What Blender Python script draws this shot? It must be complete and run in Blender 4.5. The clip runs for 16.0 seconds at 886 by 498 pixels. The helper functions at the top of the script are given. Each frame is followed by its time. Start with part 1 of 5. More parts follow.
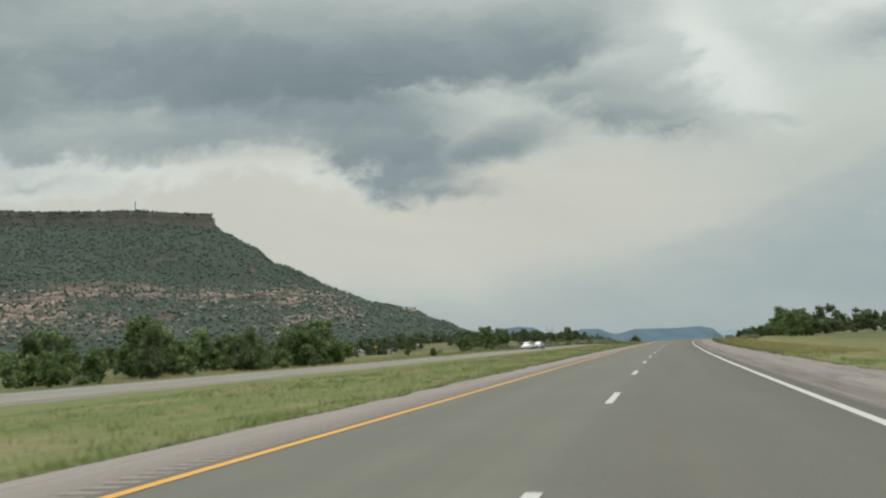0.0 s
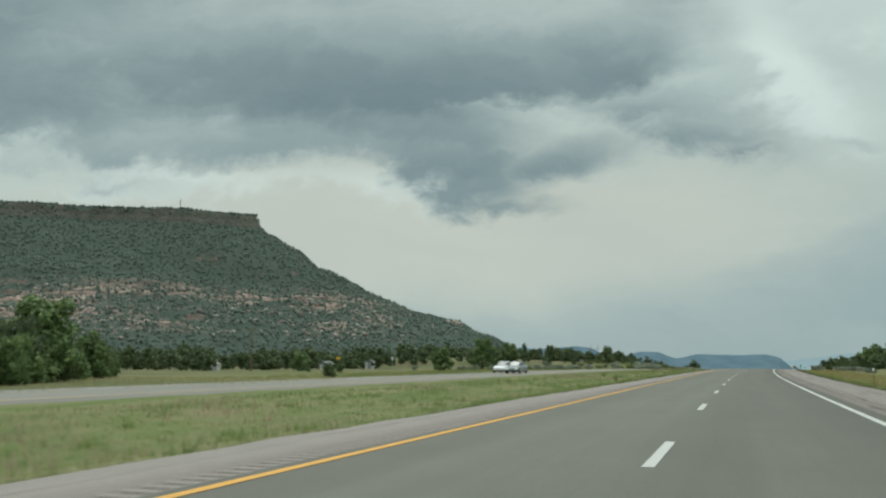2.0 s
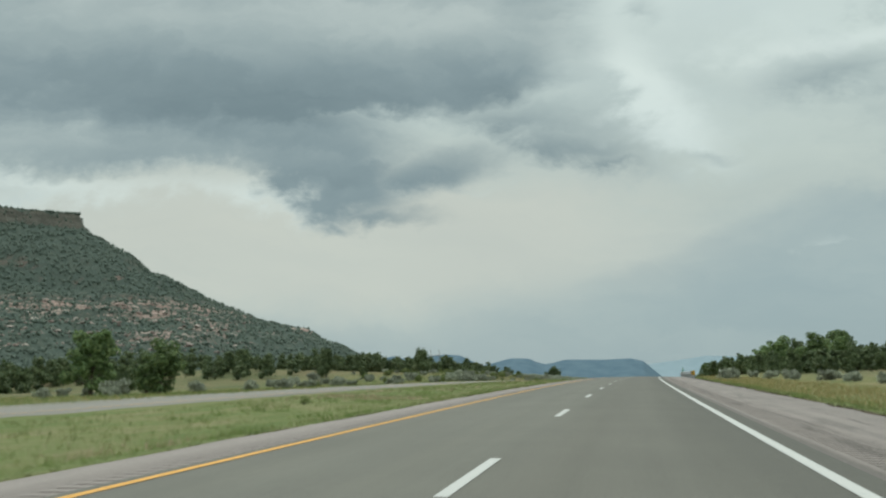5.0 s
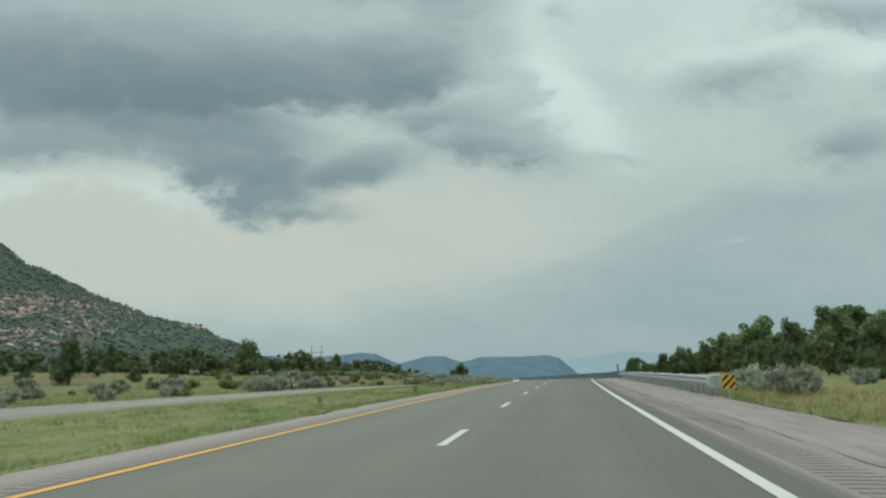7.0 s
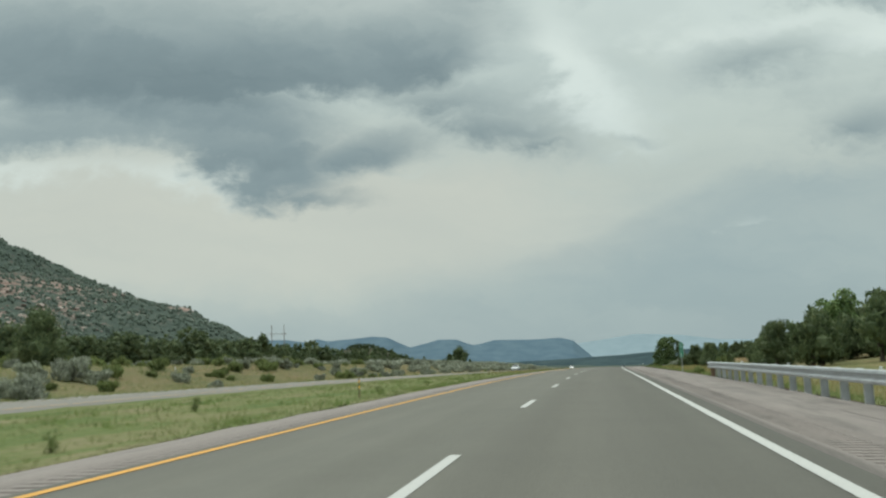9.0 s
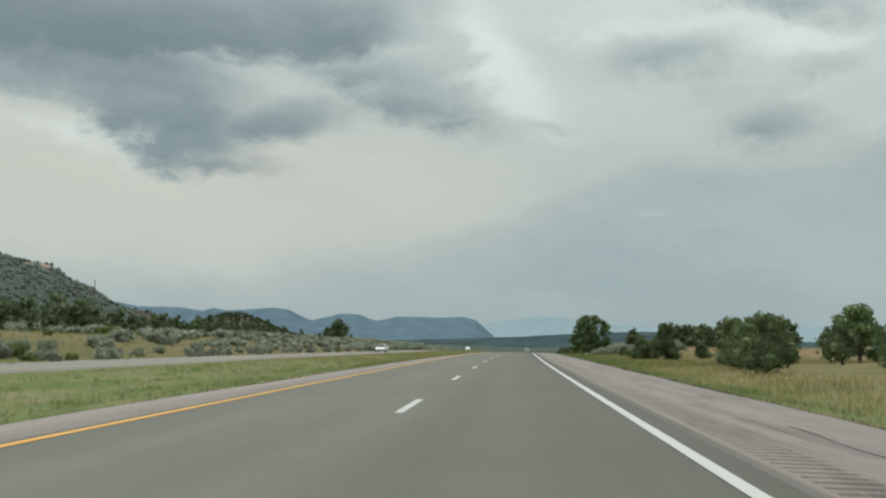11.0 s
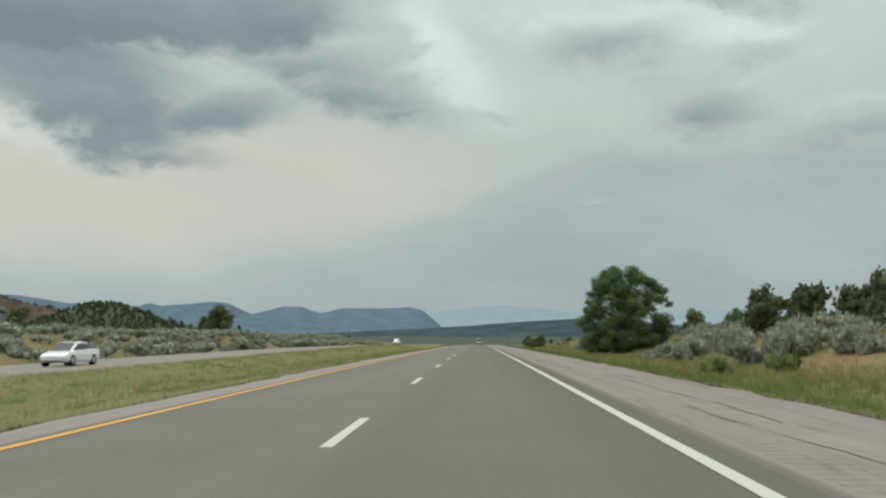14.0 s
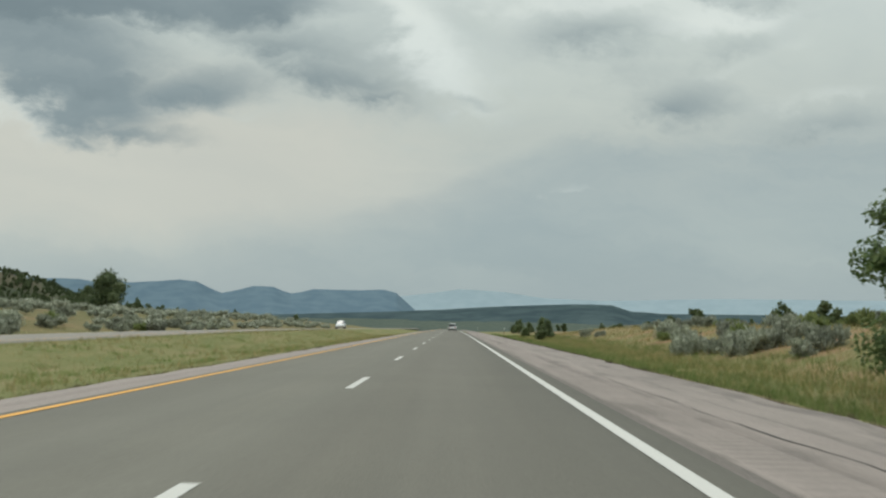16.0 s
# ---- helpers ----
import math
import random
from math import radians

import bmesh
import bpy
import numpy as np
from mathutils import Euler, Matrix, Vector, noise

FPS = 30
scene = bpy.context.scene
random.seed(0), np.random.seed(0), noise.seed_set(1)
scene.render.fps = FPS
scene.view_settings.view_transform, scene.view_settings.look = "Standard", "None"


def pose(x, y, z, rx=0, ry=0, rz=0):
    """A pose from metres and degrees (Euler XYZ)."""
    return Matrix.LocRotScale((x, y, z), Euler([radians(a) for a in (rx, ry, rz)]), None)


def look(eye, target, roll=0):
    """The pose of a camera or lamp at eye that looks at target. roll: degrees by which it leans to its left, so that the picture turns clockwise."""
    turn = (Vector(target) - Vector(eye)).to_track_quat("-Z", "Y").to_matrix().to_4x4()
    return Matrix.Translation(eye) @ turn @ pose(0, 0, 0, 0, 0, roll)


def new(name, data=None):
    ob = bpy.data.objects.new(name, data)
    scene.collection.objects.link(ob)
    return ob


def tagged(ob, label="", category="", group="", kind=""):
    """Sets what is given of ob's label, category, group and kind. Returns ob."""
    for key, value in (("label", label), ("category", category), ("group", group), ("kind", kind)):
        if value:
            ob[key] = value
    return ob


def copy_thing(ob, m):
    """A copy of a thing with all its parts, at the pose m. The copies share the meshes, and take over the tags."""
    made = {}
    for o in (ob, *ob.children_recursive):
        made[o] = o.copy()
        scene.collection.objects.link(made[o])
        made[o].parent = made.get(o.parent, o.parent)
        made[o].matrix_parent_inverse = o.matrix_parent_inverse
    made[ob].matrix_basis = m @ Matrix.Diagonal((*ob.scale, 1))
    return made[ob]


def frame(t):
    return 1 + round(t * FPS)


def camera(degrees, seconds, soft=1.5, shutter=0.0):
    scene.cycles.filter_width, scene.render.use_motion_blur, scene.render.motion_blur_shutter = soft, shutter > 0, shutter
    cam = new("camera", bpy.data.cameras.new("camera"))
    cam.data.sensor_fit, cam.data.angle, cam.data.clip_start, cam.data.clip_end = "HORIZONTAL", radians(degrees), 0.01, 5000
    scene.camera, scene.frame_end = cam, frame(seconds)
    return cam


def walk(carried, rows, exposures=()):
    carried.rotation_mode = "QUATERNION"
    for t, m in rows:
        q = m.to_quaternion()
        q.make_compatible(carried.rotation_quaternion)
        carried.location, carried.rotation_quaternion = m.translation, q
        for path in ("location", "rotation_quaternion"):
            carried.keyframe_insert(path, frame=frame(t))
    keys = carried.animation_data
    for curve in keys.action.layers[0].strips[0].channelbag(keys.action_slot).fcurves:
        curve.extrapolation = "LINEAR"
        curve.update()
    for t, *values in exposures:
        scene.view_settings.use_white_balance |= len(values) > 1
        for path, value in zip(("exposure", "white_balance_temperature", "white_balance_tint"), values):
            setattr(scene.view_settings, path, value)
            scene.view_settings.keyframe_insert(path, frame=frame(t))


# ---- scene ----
# ------------------------------------------------------------------ the line of the highway
# s runs along the dashed line, u to the right of it; heading and grade follow from bends per 50 m
KH = [-0.4672, -0.7359, -0.4086, -1.0331, -0.7901, -0.8993, -0.922, -0.5029, -0.6665, -0.4563, -0.2445,
      -0.0661, 0.0748, 0.074, 0.0733, 0.0727, 0.0722, 0.0718, 0.0715, 0.0713, 0.0712]
KV = [0.000957, 0.000723, 0.001476, 0.001573, -0.004587, -0.00421, -0.005625, -0.008725, -0.000961, -0.003248, -0.005328,
      3.3e-05, -0.000625, -0.000608, -0.000592, -0.000579, -0.000568, -0.00056, -0.000553, -0.000549, -0.000547]
LANE, DASH_PERIOD, DASH, DASH_START = 3.68, 12.19, 3.2, 14.42
CROWN_RIGHT, CROWN_LEFT = -0.0281, 0.0053
EYE_H = 1.141
KNOTS = np.arange(0, 1001, 50.0)
S0, S1 = -4000, 6000
GS = np.arange(S0, S1 + 1, 1.0)
I0 = -S0
bend = np.where(GS > 1000, 0, np.where(GS < -150, 0, np.interp(GS, KNOTS, KH))) / 50
vbend = np.where((GS > 1000) | (GS < -60), 0, np.interp(GS, KNOTS, KV)) / 50
vbend = np.where((GS > 1050) & (GS <= 1550), 0.0315 / 500 * 0.75, vbend)
HEAD = np.radians(np.cumsum(bend) - np.cumsum(bend)[I0])
GRADE = np.cumsum(vbend) - np.cumsum(vbend)[I0]
RX = np.cumsum(-np.sin(HEAD))
RY = np.cumsum(np.cos(HEAD))
RZ = np.cumsum(GRADE)
RX, RY, RZ = RX - RX[I0], RY - RY[I0], RZ - RZ[I0]


def crown(u):
    """The pavement falls away to both sides of the dashed line."""
    return CROWN_RIGHT * np.clip(u, 0, 6.85) + CROWN_LEFT * np.clip(u, -5.5, 0)


def road_xyz(s, u, dz=0.0):
    """World places beside the dashed line (numbers or arrays)."""
    h = np.interp(s, GS, HEAD)
    return (np.interp(s, GS, RX) + u * np.cos(h), np.interp(s, GS, RY) + u * np.sin(h), np.interp(s, GS, RZ) + crown(u) + dz)


def heading(s):
    return math.degrees(float(np.interp(s, GS, HEAD)))


# ------------------------------------------------------------------ the camera and its drive
# seconds, way along, offset, yaw, pitch, roll
DRIVE = [
    (0.0, -1.12, 1.02, 14.31, 6.64, 2.78), (0.5, 15.5, 1.01, 14.88, 6.64, 1.61), (1.0, 32.46, 0.93, 16.3, 7.19, 0.34),
    (1.5, 48.86, 0.93, 17.47, 7.41, 0.21), (2.0, 65.7, 0.99, 18.11, 7.71, -0.0), (2.5, 82.41, 1.07, 18.03, 7.76, 0.76),
    (3.0, 98.72, 1.0, 15.52, 7.69, 0.94), (3.5, 115.92, 1.1, 13.91, 7.72, 0.98), (4.0, 131.97, 1.32, 12.51, 8.02, 1.09),
    (6.5, 216.92, 1.79, 5.56, 8.14, 2.01), (7.0, 233.43, 1.82, 4.4, 7.98, 2.07), (7.5, 250.07, 1.92, 4.75, 7.99, 2.21),
    (8.0, 266.38, 1.87, 6.01, 7.21, 3.29), (8.5, 283.28, 1.87, 6.28, 7.18, 3.28), (9.0, 300.26, 1.65, 5.35, 6.93, 2.41),
    (9.5, 316.85, 1.63, 3.64, 6.55, 2.52), (10.0, 333.22, 1.67, 1.69, 6.1, 2.5), (12.5, 417.9, 1.9, -3.47, 4.32, -2.22),
    (13.0, 434.78, 1.88, -3.84, 4.11, -0.01), (13.5, 451.6, 1.63, -4.42, 4.35, 1.83), (14.0, 468.79, 1.56, -4.52, 4.58, 1.31),
    (14.5, 485.62, 1.53, -4.75, 4.81, 1.19), (15.0, 502.47, 1.62, -5.36, 4.75, 1.31), (15.5, 519.59, 1.74, -5.98, 4.23, 0.01),
    (16.0, 535.81, 1.82, -6.23, 3.49, 0.06),
]
cam = camera(54.81, 16.0, soft=2.3, shutter=0.1)
walk(cam, [(t, pose(*[float(v) for v in road_xyz(s, u, EYE_H)], 90 + p, r, y)) for t, s, u, y, p, r in DRIVE],
     exposures=((0, 0, 6580, 7.0), (0.5, 0, 6640, 11.0), (1, 0, 6480, 3.7), (1.5, -0.03, 6340, -0.6), (2, -0.07, 6220, -2.0),
                (2.5, -0.03, 6430, 4.5), (3.5, 0, 6350, 4.2), (4.2, 0, 6380, 5.3), (6.3, -0.05, 5950, -8.3), (6.5, -0.08, 5970, -7.8),
                (7, -0.05, 6140, -2.3), (7.5, -0.05, 6290, 0.2), (8, 0, 6450, 7.4), (8.5, -0.06, 6340, -0.6), (9, 0, 6330, 1.2),
                (9.5, 0, 6310, 3.1), (10, 0, 6260, -0.9), (12.3, 0, 6590, 11.8), (13, 0, 6600, 9.9), (13.5, 0, 6450, 7.4),
                (14, 0, 6500, 6.7), (14.5, -0.1, 6220, -2.0), (15, 0, 6360, 2.3), (15.5, 0, 6490, 8.5), (16, 0, 6470, 5.6)))


# ------------------------------------------------------------------ world: clouded sky and a veiled sun
class Nodes:
    """Short hand for building node trees."""

    def __init__(self, tree):
        self.t = tree
        tree.nodes.clear()

    def add(self, kind, *ins, **props):
        n = self.t.nodes.new(kind)
        for k, v in props.items():
            if k == "operation":
                n.operation = v
            elif k == "blend_type":
                n.blend_type = v
            elif k == "data_type":
                n.data_type = v
            elif k == "attribute_name":
                n.attribute_name = v
            elif k == "feature":
                n.feature = v
            elif k == "sky_type":
                n.sky_type = v
            elif k == "clamp":
                n.use_clamp = v
        for i, v in enumerate(ins):
            if v is None:
                continue
            if isinstance(v, bpy.types.NodeSocket):
                self.t.links.new(v, n.inputs[i])
            else:
                n.inputs[i].default_value = v
        return n

    def math(self, op, a, b=None, c=None, clamp=False):
        return self.add("ShaderNodeMath", a, b, c, operation=op, clamp=clamp).outputs[0]

    def noise(self, vec, scale, detail=4.0, rough=0.55, distort=0.0):
        n = self.t.nodes.new("ShaderNodeTexNoise")
        if vec is not None:
            self.t.links.new(vec, n.inputs["Vector"])
        n.inputs["Scale"].default_value = scale
        n.inputs["Detail"].default_value = detail
        n.inputs["Roughness"].default_value = rough
        n.inputs["Distortion"].default_value = distort
        return n.outputs["Fac"]

    def ramp(self, fac, stops):
        n = self.t.nodes.new("ShaderNodeValToRGB")
        e = n.color_ramp.elements
        while len(e) < len(stops):
            e.new(0.5)
        for el, (p, c) in zip(e, stops):
            el.position = p
            el.color = (*c, 1) if len(c) == 3 else c
        self.t.links.new(fac, n.inputs[0])
        return n.outputs[0]

    def mix(self, fac, a, b, blend="MIX"):
        n = self.t.nodes.new("ShaderNodeMix")
        n.data_type, n.blend_type = "RGBA", blend
        for sock, v in ((n.inputs[0], fac), (n.inputs[6], a), (n.inputs[7], b)):
            if isinstance(v, bpy.types.NodeSocket):
                self.t.links.new(v, sock)
            elif isinstance(v, (int, float)):
                sock.default_value = v
            else:
                sock.default_value = (*v, 1)
        return n.outputs[2]

    def remap(self, v, a, b, c=0.0, d=1.0, smooth=True):
        n = self.t.nodes.new("ShaderNodeMapRange")
        n.interpolation_type = "SMOOTHSTEP" if smooth else "LINEAR"
        self.t.links.new(v, n.inputs[0])
        for i, x in enumerate((a, b, c, d)):
            n.inputs[i + 1].default_value = x
        return n.outputs[0]


world = bpy.data.worlds.new("world")
world.use_nodes = True
scene.world = world
W = Nodes(world.node_tree)
# direction as slopes: across and up, per unit ahead
tex = W.add("ShaderNodeTexCoord").outputs["Generated"]
sep = W.add("ShaderNodeSeparateXYZ", tex)
ahead = W.math("ADD", W.math("ABSOLUTE", sep.outputs[1]), 0.12)
sx = W.math("MULTIPLY", W.math("DIVIDE", sep.outputs[0], ahead), 1.12)
sz = W.math("MULTIPLY", W.math("DIVIDE", sep.outputs[2], ahead), 1.12)
wide = W.add("ShaderNodeCombineXYZ", sx, W.math("MULTIPLY", sz, 1.5), 3.7).outputs[0]
billow = W.noise(wide, 3.2, 4.0, 0.52, 0.2)
puff = W.noise(wide, 9.0, 6.0, 0.58, 0.3)
fine = W.noise(wide, 26.0, 6.0, 0.62, 0.3)
sway = W.noise(W.add("ShaderNodeCombineXYZ", sx, W.math("MULTIPLY", sz, 1.5), 8.1).outputs[0], 5.0, 6.0, 0.56, 0.2)


def off(n, k):
    return W.math("MULTIPLY", W.math("SUBTRACT", n, 0.5), k)


def total(*parts):
    out = parts[0]
    for v in parts[1:]:
        out = W.math("ADD", out, v)
    return out


wx = total(sx, off(sway, 0.12), off(puff, 0.08), off(fine, 0.036))
wz = total(sz, off(billow, 0.05), off(puff, 0.055), off(fine, 0.030))


def local(cx, cz, rx, rz, tilt):
    """Squared distances from a tilted centre, along and across it."""
    c, s = math.cos(radians(tilt)), math.sin(radians(tilt))
    dx, dz = W.math("SUBTRACT", wx, cx), W.math("SUBTRACT", wz, cz)
    a = W.math("MULTIPLY_ADD", dx, c / rx, W.math("MULTIPLY", dz, s / rx))
    b = W.math("MULTIPLY_ADD", dx, -s / rz, W.math("MULTIPLY", dz, c / rz))
    return W.math("MULTIPLY", a, a), W.math("MULTIPLY", b, b)


def bump_at(cx, cz, rx, rz, amp, tilt=0.0):
    """A smooth hump round a direction."""
    a, b = local(cx, cz, rx, rz, tilt)
    return W.math("MULTIPLY", W.math("EXPONENT", W.math("MULTIPLY", W.math("ADD", a, b), -0.7)), amp)


def bank(cx, cz, rx, rz, tilt=0.0, amp=1.0, edge=0.4, square=False):
    """A bank of cloud with a clear edge; square ones have a flat base."""
    a, b = local(cx, cz, rx, rz, tilt)
    if square:
        r = W.math("POWER", W.math("MULTIPLY_ADD", a, a, W.math("MULTIPLY", b, b)), 0.25)
    else:
        r = W.math("SQRT", W.math("ADD", a, b))
    return W.remap(r, 1 + edge, 1 - edge, 0.0, amp, False)


def joined(*banks):
    out = banks[0]
    for v in banks[1:]:
        out = W.math("SMOOTH_MAX", out, v, 0.08)
    return out


# long streaks that sink to the right
streaks = W.noise(W.add("ShaderNodeCombineXYZ", W.math("MULTIPLY", wx, 2.6), W.math("MULTIPLY", W.math("MULTIPLY_ADD", wx, 0.14, wz), 13.0), 1.3).outputs[0], 1.0, 5.0, 0.6, 0.4)
# the storm cloud ahead with its hanging lobe and arm, and smaller clouds over the valley
mass = joined(
    bank(-0.575, 0.468, 0.60, 0.160, -1, 1.0, 0.12, True), bank(-0.63, 0.318, 0.33, 0.054, -3, 0.95, 0.36, True), bank(-0.37, 0.292, 0.16, 0.045, -8, 0.95, 0.5),
    bank(-0.318, 0.256, 0.108, 0.053, -23, 0.95, 0.42), bank(-0.252, 0.196, 0.070, 0.013, -10, 0.75, 0.9), bank(-0.205, 0.240, 0.095, 0.027, 9, 0.85, 0.75), bank(-0.16, 0.262, 0.06, 0.016, 6, 0.45, 0.9),
    bank(-0.075, 0.294, 0.12, 0.028, -12, 0.58, 0.9), bank(-0.030, 0.266, 0.115, 0.026, -15, 0.62, 0.8), bank(0.02, 0.242, 0.055, 0.012, -8, 0.6, 0.9), bank(0.144, 0.245, 0.055, 0.008, 3, 0.40, 0.95),
    bank(0.30, 0.328, 0.105, 0.033, 6, 0.60, 0.9), bank(0.395, 0.240, 0.068, 0.026, 6, 0.68, 0.9), bank(0.43, 0.398, 0.14, 0.033, -8, 0.62, 0.8), bank(0.38, 0.30, 0.20, 0.07, 4, 0.28, 0.95),
    bank(0.084, 0.418, 0.030, 0.028, -4, 0.5, 0.9), bank(0.475, 0.306, 0.095, 0.021, 20, 0.50, 0.9), bank(0.595, 0.213, 0.075, 0.017, 7, 0.50, 0.9),
    bank(-0.76, 0.252, 0.135, 0.013, -5, 0.42, 0.9), bank(1.4, 0.55, 0.5, 0.2, 0, 0.8, 0.4))
dark = W.remap(total(mass, off(streaks, 0.45), off(puff, 0.45), off(fine, 0.40)), 0.12, 0.98)
veil = W.remap(total(bump_at(0.38, 0.09, 0.42, 0.095, 1.0, 12), bump_at(0.65, 0.12, 0.4, 0.07, 0.8), off(streaks, 0.7), off(billow, 0.7), off(fine, 0.4)), 0.25, 0.95)
rim = W.remap(W.math("SUBTRACT", W.math("MINIMUM", W.math("MULTIPLY_ADD", wx, 0.34, 0.112), 0.205), wz), -0.008, 0.026)
rim = W.math("MULTIPLY", rim, W.math("MULTIPLY", W.remap(sx, -0.18, 0.10), W.remap(streaks, 0.2, 0.75, 0.5, 1.0)))
veil = W.math("MAXIMUM", W.math("MULTIPLY", veil, 0.45), W.math("MULTIPLY", rim, 0.95))
bright = W.remap(total(bump_at(0.045, 0.365, 0.040, 0.075, 0.75, 20), bump_at(0.080, 0.300, 0.08, 0.024, 0.55, -35), bump_at(0.15, 0.31, 0.12, 0.07, 0.35), bump_at(-0.18, 0.290, 0.085, 0.018, 0.30, -6),
                       bump_at(0.41, 0.335, 0.06, 0.015, 0.7, -4), bump_at(0.30, 0.362, 0.07, 0.010, 0.6, 5), bump_at(0.47, 0.352, 0.09, 0.018, 0.9, -9), bump_at(0.61, 0.252, 0.09, 0.014, 0.6, 3), bump_at(0.47, 0.284, 0.09, 0.010, 0.5, 19),
                       bump_at(-0.82, 0.284, 0.13, 0.012, 0.8, -8), bump_at(-0.62, 0.243, 0.35, 0.018, 0.6, -2), bump_at(-0.45, 0.215, 0.3, 0.03, 0.35), bump_at(0.22, 0.38, 0.10, 0.05, 0.45),
                       bump_at(0.144, 0.102, 0.04, 0.004, 0.35, -4), bump_at(0.284, 0.138, 0.04, 0.006, 0.4, -4), off(billow, 0.7), off(streaks, 0.9), off(puff, 0.8), off(fine, 0.6)), 0.25, 1.2)
warm = W.remap(total(bump_at(-0.55, 0.17, 0.5, 0.09, 0.9), bump_at(-0.15, 0.14, 0.22, 0.06, 0.5)), 0.1, 0.9)
base = W.ramp(W.remap(sz, 0.0, 1.6, smooth=False),
              [(0.0, (0.37, 0.425, 0.44)), (0.06, (0.435, 0.48, 0.47)), (0.12, (0.485, 0.515, 0.485)), (0.20, (0.52, 0.565, 0.545)), (0.29, (0.64, 0.685, 0.665)), (0.6, (1.0, 1.04, 1.03)), (1.0, (1.35, 1.4, 1.38))])
base = W.mix(W.remap(billow, 0.3, 0.7), base, W.mix(1.0, base, (1.10, 1.09, 1.07), "MULTIPLY"))
col = W.mix(W.math("MULTIPLY", veil, 0.78), base, (0.335, 0.40, 0.42))
col = W.mix(W.math("MULTIPLY", warm, 0.72), col, (0.615, 0.595, 0.53))
col = W.mix(bright, col, (0.72, 0.755, 0.72))
col = W.mix(W.remap(streaks, 0.3, 0.7, 0.0, 0.6), col, W.mix(1.0, col, (0.91, 0.93, 0.95), "MULTIPLY"))
# darker under the belly, paler where the cloud thins out above and to the west
belly = total(W.math("ADD", off(W.noise(wide, 2.4, 4.0, 0.5, 0.3), 0.5), 0.60), bump_at(-0.42, 0.350, 0.42, 0.038, 0.34, -4), bump_at(-0.30, 0.245, 0.12, 0.05, 0.18, -20), bump_at(-0.55, 0.475, 0.28, 0.035, -0.42, -6),
              bump_at(-0.22, 0.445, 0.16, 0.045, -0.40, -4), bump_at(-0.80, 0.312, 0.26, 0.030, -0.30, -3), bump_at(-0.02, 0.37, 0.03, 0.06, -0.28), bump_at(0.0, 0.25, 0.10, 0.02, 0.10, -10), off(streaks, 0.75), off(puff, 0.35))
shade = W.ramp(belly, [(0.0, (0.47, 0.51, 0.50)), (0.35, (0.35, 0.40, 0.405)), (0.7, (0.252, 0.304, 0.322)), (1.0, (0.192, 0.240, 0.260))])
col = W.mix(dark, col, shade)
# thin blue from above the clouds
sky = W.add("ShaderNodeTexSky", sky_type="NISHITA")
sky.sun_disc = False
SUN_EL, SUN_AZ = 52.0, 200.0
sky.sun_elevation, sky.sun_rotation = radians(SUN_EL), radians(SUN_AZ)
both = W.add("ShaderNodeAddShader", W.add("ShaderNodeBackground", col, 1.0).outputs[0],
             W.add("ShaderNodeBackground", sky.outputs[0], 0.004).outputs[0])
W.t.links.new(both.outputs[0], W.add("ShaderNodeOutputWorld").inputs[0])

sun = new("sun", bpy.data.lights.new("sun", "SUN"))
sun.data.energy, sun.data.angle, sun.data.color = 1.5, radians(25), (1.0, 0.96, 0.9)
sun.matrix_world = look((0, 0, 100), (math.sin(radians(25)) * 60 * 0.6, -60 * 0.4, 100 - 77))


# ------------------------------------------------------------------ materials
def material(name, build, rough=0.8, spec=0.3, metal=0.0):
    m = bpy.data.materials.new(name)
    m.use_nodes = True
    n = Nodes(m.node_tree)
    bsdf = n.add("ShaderNodeBsdfPrincipled")
    bsdf.inputs["Roughness"].default_value = rough
    bsdf.inputs["Specular IOR Level"].default_value = spec
    bsdf.inputs["Metallic"].default_value = metal
    n.t.links.new(bsdf.outputs[0], n.add("ShaderNodeOutputMaterial").inputs[0])
    pos = n.add("ShaderNodeNewGeometry").outputs["Position"]
    out = build(n, pos, bsdf)
    if out is not None:
        if isinstance(out, bpy.types.NodeSocket):
            n.t.links.new(out, bsdf.inputs["Base Color"])
        else:
            bsdf.inputs["Base Color"].default_value = (*out, 1)
    return m


def bump(n, bsdf, height, strength, dist):
    b = n.add("ShaderNodeBump")
    b.inputs["Strength"].default_value, b.inputs["Distance"].default_value = strength, dist
    n.t.links.new(height, b.inputs["Height"])
    n.t.links.new(b.outputs[0], bsdf.inputs["Normal"])


def road_coords(n):
    """Way along and across the highway, kept on its meshes."""
    s = n.add("ShaderNodeAttribute", attribute_name="along").outputs["Fac"]
    u = n.add("ShaderNodeAttribute", attribute_name="across").outputs["Fac"]
    return s, u


